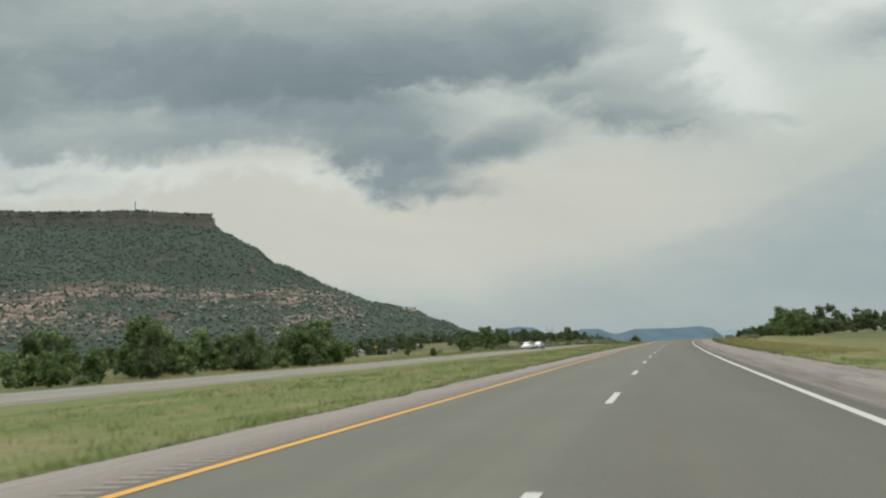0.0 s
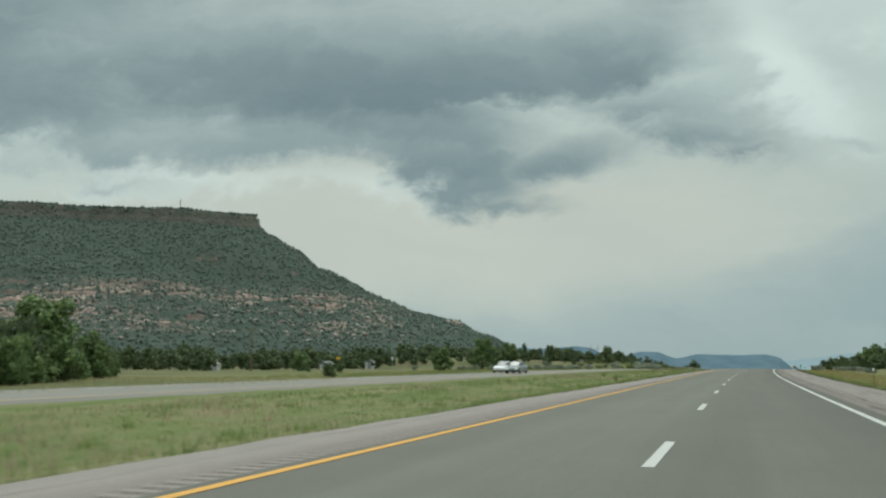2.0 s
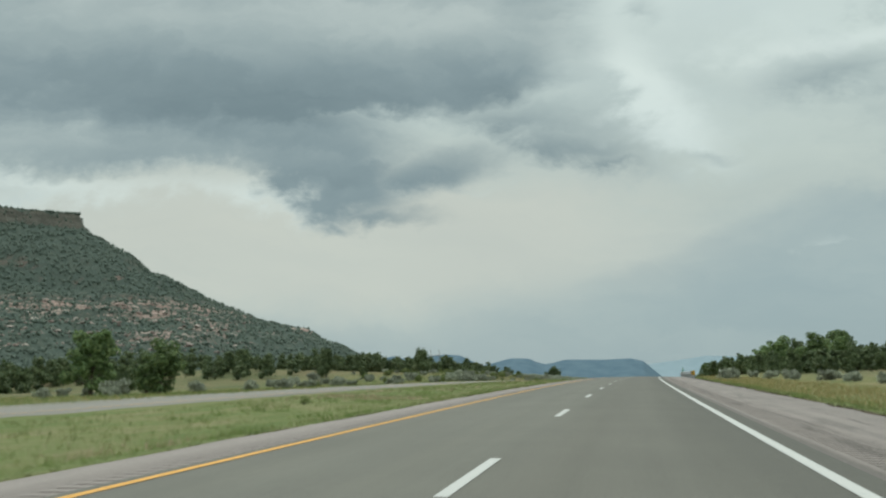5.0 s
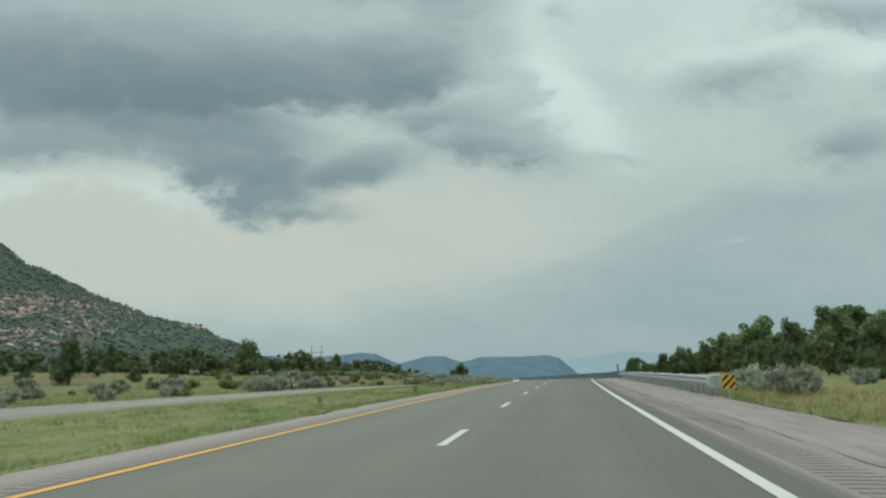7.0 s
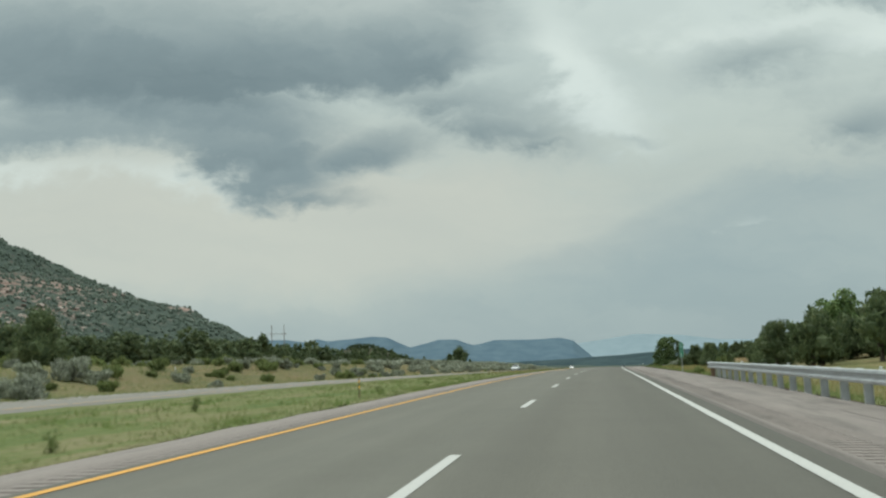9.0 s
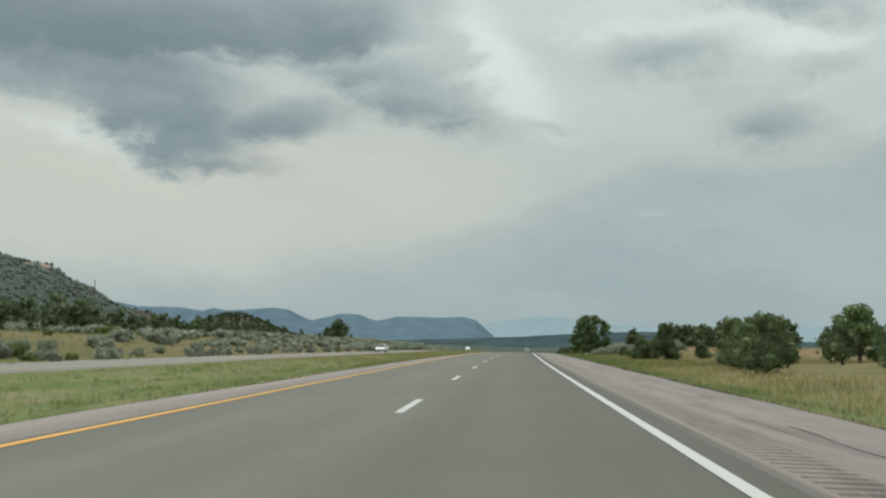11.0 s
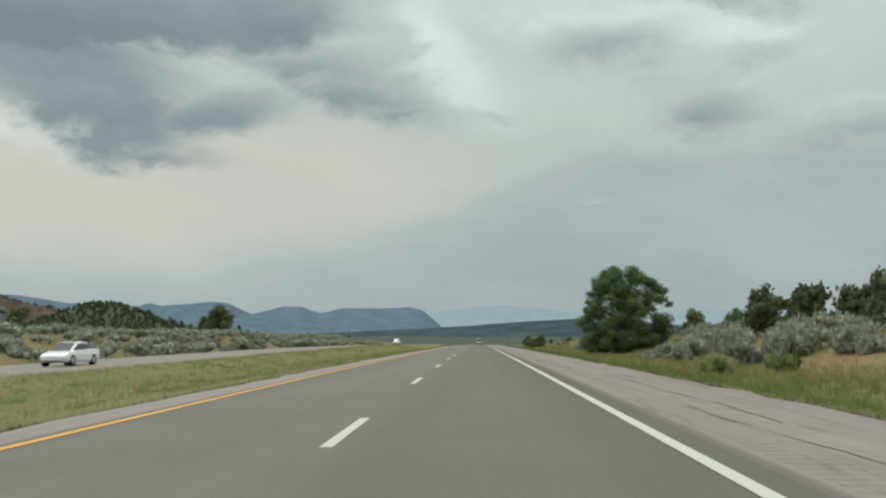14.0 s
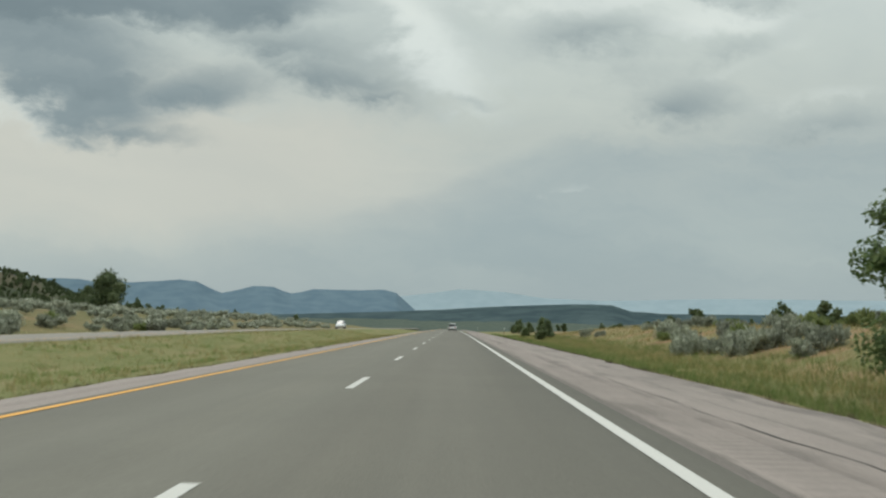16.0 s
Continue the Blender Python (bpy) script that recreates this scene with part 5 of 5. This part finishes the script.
def guardrail():
    x, y, z = road_xyz(RAIL_A, RAIL_U, 0)
    t = thing("guardrail", "galvanised steel W-beam guardrail on steel posts beside the shoulder", "guardrail")
    # the W profile: offset from the posts, height
    prof = [(-0.02, RAIL_TOP), (-0.075, RAIL_TOP - 0.02), (-0.085, RAIL_TOP - 0.075), (-0.015, RAIL_TOP - 0.125), (-0.01, RAIL_TOP - 0.185), (-0.085, RAIL_TOP - 0.235),
            (-0.075, RAIL_TOP - 0.29), (-0.02, RAIL_TOP - 0.31)]
    n = 21
    step = (RAIL_B - RAIL_A) / n
    for i in range(n):
        a, b = RAIL_A + i * step, RAIL_A + (i + 1) * step + 0.12
        bm = bmesh.new()
        rows = []
        for j, s in enumerate((a, (a + b) / 2, b)):
            lap = 0.004 if j == 2 else 0.0
            rows.append([bm.verts.new([float(v) for v in road_xyz(s, RAIL_U + o + lap, h)]) for o, h in prof])
        for p, q in zip(rows, rows[1:]):
            for k in range(len(prof) - 1):
                bm.faces.new((p[k], p[k + 1], q[k + 1], q[k]))
        ob = part("rail_panel", bm, M_STEEL, t)
        sol = ob.modifiers.new("thickness", "SOLIDIFY")
        sol.thickness = 0.006
    # I-section posts with timber-thick blocks
    def post_mesh():
        bm = bmesh.new()
        box(bm, -0.05, 0.05, -0.09, -0.08, -0.4, RAIL_TOP - 0.03)
        box(bm, -0.05, 0.05, 0.08, 0.09, -0.4, RAIL_TOP - 0.03)
        box(bm, -0.005, 0.005, -0.08, 0.08, -0.4, RAIL_TOP - 0.03)
        bmesh.ops.rotate(bm, verts=bm.verts, cent=(0, 0, 0), matrix=Matrix.Rotation(radians(90), 3, "Z"))
        me = bpy.data.meshes.new("post")
        bm.to_mesh(me)
        bm.free()
        me.materials.append(M_STEEL)
        return me
    bmb = bmesh.new()
    box(bmb, -0.02, 0.14, -0.06, 0.06, RAIL_TOP - 0.31, RAIL_TOP - 0.0, 0.01)
    block = bpy.data.meshes.new("block")
    bmb.to_mesh(block)
    bmb.free()
    block.materials.append(M_STEEL)
    pm = post_mesh()
    for i in range(43):
        s = RAIL_A + 0.4 + i * (RAIL_B - RAIL_A - 0.6) / 42
        p = child("post", pm, t)
        p.matrix_world = along_pose(s, RAIL_U + 0.22, 0)
        b = child("block", block, p)
        b.matrix_parent_inverse = Matrix()
        b.matrix_basis = pose(-0.21, 0, 0)
    # square impact head at the near end, timber post at the far end
    bm = bmesh.new()
    box(bm, -0.30, 0.10, -0.05, 0.05, RAIL_TOP - 0.47, RAIL_TOP + 0.06, 0.02)
    box(bm, -0.22, 0.02, 0.05, 1.2, RAIL_TOP - 0.36, RAIL_TOP - 0.02, 0.02)
    h = part("impact_head", bm, M_STEEL, t, "galvanised square impact head")
    h.matrix_world = along_pose(RAIL_A - 0.7, RAIL_U + 0.1)
    bm = bmesh.new()
    box(bm, -0.10, 0.10, -0.10, 0.10, -0.4, RAIL_TOP - 0.02, 0.015)
    e = part("end_post", bm, M_WOODPOST, t, "brown timber end post")
    e.matrix_world = along_pose(RAIL_B - 0.15, RAIL_U + 0.16)
    # clip-on reflectors
    for i in range(1, 9):
        bm = bmesh.new()
        box(bm, -0.03, 0.03, -0.006, 0.006, RAIL_TOP - 0.01, RAIL_TOP + 0.07, 0.004)
        r = part("reflector", bm, M_SIGNWHT, t, "small white reflector")
        r.matrix_world = along_pose(RAIL_A + i * 8.6, RAIL_U - 0.02)
    return t


guardrail()


def panel_bm(w, h, z, y=0.0, thick=0.004, corner=0.02):
    bm = bmesh.new()
    box(bm, -w / 2, w / 2, y - thick, y, z, z + h)
    return bm


def u_post(bm, h, w=0.05):
    box(bm, -w / 2, w / 2, 0.004, 0.010, -0.3, h)
    box(bm, -w / 2, -w / 2 + 0.006, 0.008, 0.032, -0.3, h)
    box(bm, w / 2 - 0.006, w / 2, 0.008, 0.032, -0.3, h)


def words(text, size, parent, x, z, y, mat, label=""):
    c = bpy.data.curves.new("lettering", "FONT")
    c.body, c.size, c.align_x, c.align_y, c.extrude = text, size, "CENTER", "CENTER", 0.001
    tmp = bpy.data.objects.new("lettering", c)
    me = bpy.data.meshes.new_from_object(tmp)
    bpy.data.objects.remove(tmp)
    me.materials.clear()
    me.materials.append(mat)
    ob = child("lettering", me, parent, label)
    ob.matrix_basis = pose(x, y, z, 90, 0, 0)
    return ob


def hazard_marker():
    t = thing("object_marker", "yellow and black striped hazard marker on a steel post", "road sign", along_pose(263.6, 7.25, -0.1, 4))
    bm = bmesh.new()
    u_post(bm, 1.0)
    part("post", bm, M_STEEL, t)
    w, h, z0 = 0.42, 0.46, 0.45
    bm = panel_bm(w, h, z0)
    face = part("panel", bm, M_SIGNYEL, t, "yellow reflective panel")
    # slanting black stripes, each cut to the panel's edges
    for k in (-0.26, -0.02, 0.22, 0.46):
        pts = []
        for b in (k, k + 0.11):
            pts.append(b)
        poly = []
        def clip(c):
            # line x - z' = c over the square
            a = max(0.0, c)
            return (a, a - c), (min(w, h + c), min(w, h + c) - c)
        p0, p1 = clip(pts[0] - 0.06)
        q0, q1 = clip(pts[1] - 0.06)
        corners = [p0, p1]
        if p1[1] >= h - 1e-6 and q1[0] >= w - 1e-6 and q1[1] < h - 1e-6:
            corners.append((w, h))
        corners += [q1, q0]
        if p0[0] <= 1e-6 and q0[1] <= 1e-6 and p0[1] > 1e-6:
            corners.append((0, 0))
        bm = bmesh.new()
        front = [bm.verts.new((x - w / 2, -0.006, z0 + z)) for x, z in corners]
        back = [bm.verts.new((x - w / 2, -0.0045, z0 + z)) for x, z in corners]
        try:
            bm.faces.new(front)
            bm.faces.new(back[::-1])
            for i in range(len(front)):
                j = (i + 1) % len(front)
                bm.faces.new((front[i], back[i], back[j], front[j]))
        except ValueError:
            pass
        part("stripe", bm, M_BLACK, face)
    return t


hazard_marker()


def mile_marker():
    t = thing("mile_marker", "tall green mile marker sign with white numerals", "road sign", along_pose(370.2, 7.8, -0.15, 8))
    bm = bmesh.new()
    u_post(bm, 2.2, 0.06)
    part("post", bm, M_STEEL, t)
    w, h, z0 = 0.30, 1.16, 1.20
    edge = part("border", panel_bm(w, h, z0), M_SIGNWHT, t, "thin white border")
    face = part("panel", panel_bm(w - 0.03, h - 0.03, z0 + 0.015, -0.0045, 0.002), M_SIGNGRN, t, "green reflective panel")
    words("MILE", 0.10, face, 0, z0 + h - 0.11, -0.0075, M_SIGNWHT, "white lettering")
    for i, d in enumerate("311"):
        words(d, 0.34, face, 0, z0 + h - 0.34 - i * 0.32, -0.0075, M_SIGNWHT, "white numeral")
    return t


mile_marker()


def delineator(s, u):
    t = thing("delineator_post", "slim steel roadside post with white reflector", "road post", along_pose(s, u, 0, 6, True), "delineators")
    bm = bmesh.new()
    u_post(bm, 1.15, 0.05)
    part("post", bm, M_WOODPOST if u > 0 else M_STEEL, t)
    part("reflector", panel_bm(0.11, 0.20, 0.98), M_SIGNWHT, t, "white reflector plate")
    return t


for s, u in ((252.3, 9.2), (542.2, 8.6), (128, 8.9), (650, 8.6), (760, 8.6), (378, -39.4)):
    delineator(s, u)


def median_marker(s, u):
    t = thing("marker_post", "thin weathered marker post with yellow bands in median grass", "road post", along_pose(s, u, 0, 6, True))
    bm = bmesh.new()
    tube(bm, [(0, 0, -0.3), (0, 0, 0.95)], [0.030, 0.026], 8)
    part("post", bm, M_WOODPOST, t)
    for z in (0.72, 0.45):
        bm = bmesh.new()
        tube(bm, [(0, 0, z), (0, 0, z + 0.13)], [0.033, 0.033], 8)
        part("band", bm, M_SIGNYEL, t, "yellow reflective band")


median_marker(339.1, -9.4)


def field_signs():
    t = thing("pennant_sign", "yellow pennant sign on a post in the field", "road sign", along_pose(241.5, -90, 0, 20, True))
    bm = bmesh.new()
    u_post(bm, 3.2, 0.06)
    part("post", bm, M_STEEL, t)
    bm = bmesh.new()
    f = [bm.verts.new(v) for v in ((-0.5, -0.004, 3.2), (-0.5, -0.004, 2.3), (0.6, -0.004, 2.75))]
    g = [bm.verts.new(v.co + Vector((0, 0.004, 0))) for v in f]
    bm.faces.new(f), bm.faces.new(g[::-1])
    for i in range(3):
        bm.faces.new((f[i], g[i], g[(i + 1) % 3], f[(i + 1) % 3]))
    part("panel", bm, M_SIGNYEL, t)
    t = thing("road_sign", "small white rectangular sign on a post", "road sign", along_pose(242.8, -77, 0, 10, True))
    bm = bmesh.new()
    u_post(bm, 3.0, 0.06)
    part("post", bm, M_STEEL, t)
    p = part("panel", panel_bm(0.6, 0.75, 2.25), M_SIGNWHT, t)
    for z in (2.45, 2.62, 2.8):
        part("bar", panel_bm(0.4, 0.06, z, -0.005, 0.002), M_BLACK, p, "black line of writing")


field_signs()


def mast():
    """The radio mast on the mesa's rim."""
    x, y = -812.0, 1208.0
    z = float(mesa_height(np.array([x]), np.array([y]))[0])
    t = thing("radio_mast", "slim lattice radio mast on the mesa rim", "mast", pose(x, y, z - 1))
    for i in range(3):
        a = i / 3 * math.tau
        bm = bmesh.new()
        tube(bm, [(0.9 * math.cos(a), 0.9 * math.sin(a), 0), (0.5 * math.cos(a), 0.5 * math.sin(a), 26)], [0.22, 0.18], 5)
        part("leg", bm, M_STEEL, t)
    bm = bmesh.new()
    for k in range(12):
        for i in range(3):
            a, b = i / 3 * math.tau, (i + 1) / 3 * math.tau
            r = 0.9 - 0.4 * k / 12
            tube(bm, [(r * math.cos(a), r * math.sin(a), k * 2.1), (r * math.cos(b), r * math.sin(b), k * 2.1 + 2.1)], [0.09, 0.09], 4)
    part("bracing", bm, M_STEEL, t)
    bm = bmesh.new()
    box(bm, -0.7, 0.7, -0.7, 0.7, 21, 25, 0.2)
    part("antenna", bm, M_STEEL, t)


mast()


def utility_frame(s, u, h):
    t = thing("utility_pole", "two-legged wooden power line frame", "power pole", along_pose(s, u, 0, 30, True))
    for x in (-2.2, 2.2):
        bm = bmesh.new()
        tube(bm, [(x, 0, -0.5), (x, 0, h)], [0.16, 0.10], 8)
        part("pole", bm, M_WOODPOST, t)
    bm = bmesh.new()
    box(bm, -3.0, 3.0, -0.06, 0.06, h - 3.2, h - 3.05, 0.02)
    part("crossarm", bm, M_WOODPOST, t)
    for x in (-2.8, 0, 2.8):
        bm = bmesh.new()
        tube(bm, [(x, 0, h - 3.7), (x, 0, h - 3.2)], [0.07, 0.04], 6)
        part("insulator", bm, M_STEEL, t)


utility_frame(590, -118, 14.5)
utility_frame(640, -230, 14.5)


def field_pole(s, u, h):
    t = thing("utility_pole", "single wooden utility pole in the field", "power pole", along_pose(s, u, 0, 20, True))
    bm = bmesh.new()
    tube(bm, [(0, 0, -0.5), (0, 0, h)], [0.15, 0.1], 8)
    part("pole", bm, M_WOODPOST, t)
    bm = bmesh.new()
    box(bm, -1.1, 1.1, -0.06, 0.06, h - 0.7, h - 0.55, 0.01)
    part("crossarm", bm, M_WOODPOST, t)


field_pole(213, -94, 9.0)

M_SHEDWALL = plain("pale_siding", (0.46, 0.46, 0.43), 0.8, 0, 0.2, 0.12)
M_SHEDROOF = plain("grey_roofing", (0.24, 0.24, 0.25), 0.7, 0.2, 0.3, 0.2)


def shed(s, u, w, d, h, rz):
    t = thing("shed", "small pale farm shed among the trees", "shed", along_pose(s, u, 0, rz, True))
    bm = bmesh.new()
    box(bm, -w / 2, w / 2, -d / 2, d / 2, -0.3, h, 0.02)
    wall = part("wall", bm, M_SHEDWALL, t)
    bm = bmesh.new()
    pts = [(-w / 2 - 0.25, h), (0, h + w * 0.22), (w / 2 + 0.25, h), (w / 2 + 0.25, h + 0.12), (0, h + w * 0.22 + 0.14), (-w / 2 - 0.25, h + 0.12)]
    a = [bm.verts.new((x, -d / 2 - 0.25, z)) for x, z in pts]
    b = [bm.verts.new((x, d / 2 + 0.25, z)) for x, z in pts]
    bm.faces.new(a), bm.faces.new(b[::-1])
    for i in range(6):
        bm.faces.new((a[i], b[i], b[(i + 1) % 6], a[(i + 1) % 6]))
    part("roof", bm, M_SHEDROOF, t)
    bm = bmesh.new()
    box(bm, -0.45, 0.45, -d / 2 - 0.03, -d / 2, -0.1, 1.95, 0.01)
    part("door", bm, M_SHEDROOF, t)
    bm = bmesh.new()
    box(bm, w * 0.22, w * 0.22 + 0.8, -d / 2 - 0.03, -d / 2, 1.0, 1.8, 0.01)
    part("window", bm, M_BLACK, t)


shed(270.5, -97, 2.2, 2.2, 2.0, 20)
shed(260, -104, 2.6, 2.2, 1.3, -10)
shed(236, -121, 3.4, 2.6, 1.5, 20)


# ------------------------------------------------------------------ vehicles
def coat(name, col):
    def build(n, pos, b):
        b.inputs["Coat Weight"].default_value = 0.6
        b.inputs["Coat Roughness"].default_value = 0.08
        d = n.noise(pos, 3.0, 4, 0.6)
        return n.mix(n.remap(d, 0.4, 0.8), col, tuple(c * 0.85 for c in col))
    return material(name, build, 0.35, 0.5)


M_CARWHITE = coat("white_car_paint", (0.66, 0.67, 0.68))
M_CARGREY = coat("grey_green_car_paint", (0.14, 0.165, 0.165))
M_TYRE = plain("tyre_rubber", (0.022, 0.022, 0.022), 0.85, 0, 0.2)
M_RIM = plain("alloy_rim", (0.5, 0.5, 0.5), 0.35, 0.8, 0.5, 0.1)
M_WINDOW = material("tinted_window", lambda n, p, b: (0.02, 0.025, 0.028), 0.08, 0.6)
M_LAMP = material("lamp_glass", lambda n, p, b: (0.75, 0.75, 0.72), 0.15, 0.5)
M_TAIL = material("tail_lamp_glass", lambda n, p, b: (0.35, 0.02, 0.02), 0.2, 0.5)


def loft(bm, stations):
    """Rings of equal length, joined in order and closed at the ends."""
    rings = [[bm.verts.new(p) for p in st] for st in stations]
    k = len(rings[0])
    for a, b in zip(rings, rings[1:]):
        for i in range(k):
            bm.faces.new((a[i], a[(i + 1) % k], b[(i + 1) % k], b[i]))
    bm.faces.new(rings[0][::-1])
    bm.faces.new(rings[-1])


def vehicle(name, label, mat, m, kind="sedan"):
    """Nose towards +y, wheels on z = 0."""
    t = thing(name, label, "car", m)
    if kind == "sedan":
        L, HW, roof = 4.7, 0.90, 1.45
        lower = [(-2.35, 0.42, 0.80, 0.78), (-2.2, 0.28, 1.00, 0.88), (-1.3, 0.20, 1.02, 0.90), (0.0, 0.20, 0.97, 0.90), (1.1, 0.20, 0.93, 0.90), (1.9, 0.24, 0.80, 0.86), (2.3, 0.36, 0.62, 0.72)]
        cabin = [(-1.95, 1.0, 0.62), (-1.1, 1.40, 0.62), (-0.3, roof, 0.64), (0.35, 1.40, 0.63), (1.15, 0.93, 0.70)]
    elif kind == "suv":
        L, HW, roof = 4.7, 0.93, 1.75
        lower = [(-2.32, 0.45, 1.02, 0.84), (-2.2, 0.35, 1.08, 0.91), (-1.2, 0.26, 1.10, 0.93), (0, 0.26, 1.08, 0.93), (1.1, 0.26, 1.06, 0.93), (2.0, 0.30, 0.98, 0.90), (2.32, 0.45, 0.80, 0.78)]
        cabin = [(-2.25, 1.08, 0.80), (-2.0, 1.66, 0.70), (-0.9, roof, 0.70), (0.3, 1.70, 0.70), (1.15, 1.07, 0.76)]
    else:
        L, HW, roof = 5.6, 0.98, 1.85
        lower = [(-2.8, 0.55, 1.12, 0.92), (-2.7, 0.45, 1.15, 0.97), (-0.9, 0.40, 1.15, 0.98), (0, 0.40, 1.13, 0.98), (1.3, 0.40, 1.12, 0.98), (2.4, 0.42, 1.06, 0.96), (2.8, 0.55, 0.90, 0.86)]
        cabin = [(-0.95, 1.13, 0.84), (-0.8, 1.78, 0.74), (-0.1, roof, 0.74), (0.6, 1.78, 0.74), (1.35, 1.12, 0.80)]
    bm = bmesh.new()
    st = []
    for y, z0, z1, w in lower:
        zm = (z0 + z1) / 2
        st.append([(-w * 0.9, y, z0), (w * 0.9, y, z0), (w, y, z0 + 0.15), (w, y, zm + 0.1), (w * 0.93, y, z1 - 0.03), (w * 0.8, y, z1), (-w * 0.8, y, z1), (-w * 0.93, y, z1 - 0.03), (-w, y, zm + 0.1), (-w, y, z0 + 0.15)])
    loft(bm, st)
    body = part("body", bm, mat, t, smooth=False)
    bev = body.modifiers.new("soft", "BEVEL")
    bev.width, bev.segments = 0.04, 2
    # roof shell over the glass house
    bm = bmesh.new()
    st = []
    for y, z, w in cabin:
        zb = 0.9 if kind == "sedan" else 1.05
        st.append([(-w * 1.22 if z > zb + 0.2 else -w * 1.1, y, zb), (w * 1.22 if z > zb + 0.2 else w * 1.1, y, zb), (w, y, z - 0.04), (w * 0.8, y, z), (-w * 0.8, y, z), (-w, y, z - 0.04)])
    loft(bm, st)
    part("window_glass", bm, M_WINDOW, t, "dark tinted glass")
    bm = bmesh.new()
    st = []
    for y, z, w in cabin[1:4]:
        st.append([(-w * 1.03, y, z - 0.09), (w * 1.03, y, z - 0.09), (w * 1.0, y, z - 0.02), (w * 0.8, y, z + 0.025), (-w * 0.8, y, z + 0.025), (-w * 1.0, y, z - 0.02)])
    loft(bm, st)
    part("roof", bm, mat, t)
    if kind == "pickup":
        bm = bmesh.new()
        box(bm, -0.8, 0.8, -2.66, -1.0, 1.10, 1.165)
        part("bed_floor", bm, M_BLACK, t)
    wr = 0.33 if kind == "sedan" else 0.38
    for sx in (-1, 1):
        for y in (-L * 0.29, L * 0.30):
            bm = bmesh.new()
            bmesh.ops.create_cone(bm, cap_ends=True, segments=20, radius1=wr, radius2=wr, depth=0.22, matrix=pose(0, 0, 0, 0, 90, 0))
            tyre = part("wheel", bm, M_TYRE, t, "black tyre")
            tyre.location = (sx * (HW - 0.10), y, wr)
            bm = bmesh.new()
            bmesh.ops.create_cone(bm, cap_ends=True, segments=14, radius1=wr * 0.66, radius2=wr * 0.5, depth=0.03, matrix=pose(0.115 * sx, 0, 0, 0, 90 * sx, 0))
            part("rim", bm, M_RIM, tyre, "silver alloy rim")
        bm = bmesh.new()
        zf = lower[-1][2]
        box(bm, min(sx * 0.38, sx * 0.72), max(sx * 0.38, sx * 0.72), lower[-1][0] - 0.16, lower[-1][0] + 0.015, zf - 0.16, zf - 0.01, 0.02)
        part("headlight", bm, M_LAMP, t, "clear headlight")
        bm = bmesh.new()
        zr = lower[0][2]
        box(bm, min(sx * 0.5, sx * 0.80), max(sx * 0.5, sx * 0.80), lower[0][0] - 0.015, lower[0][0] + 0.1, zr - 0.22, zr - 0.04, 0.02)
        part("tail_light", bm, M_TAIL, t, "red tail light")
    bm = bmesh.new()
    box(bm, -0.7, 0.7, lower[0][0] - 0.05, lower[0][0] + 0.2, 0.36, 0.55, 0.03)
    part("bumper", bm, M_BLACK if kind != "sedan" else mat, t)
    return t


def on_road(s, u, dz, flip):
    x, y, z = road_xyz(s, u, dz)
    return pose(float(x), float(y), float(z), math.degrees(float(np.interp(s, GS, np.arctan(GRADE)))) * (-1 if flip else 1), 0, heading(s) + (180 if flip else 0))


vehicle("sedan_car", "grey-green sedan car on the opposite carriageway", M_CARGREY, on_road(167, -25.6, -0.15, True))
vehicle("sedan_car", "white sedan car on the opposite carriageway", M_CARWHITE, on_road(174, -29.3, -0.15, True))
vehicle("sedan_car", "white sedan car on the pale opposite carriageway", M_CARWHITE, on_road(521, -23.6, float(other_road(521)), True))
vehicle("suv_car", "white sport utility car driving ahead in the lane", M_CARWHITE, on_road(735, 1.85, 0.0, False), "suv")
vehicle("suv_car", "white sport utility car beside the opposite carriageway", M_CARWHITE, on_road(723, -22.6, float(other_road(723)), True), "suv")
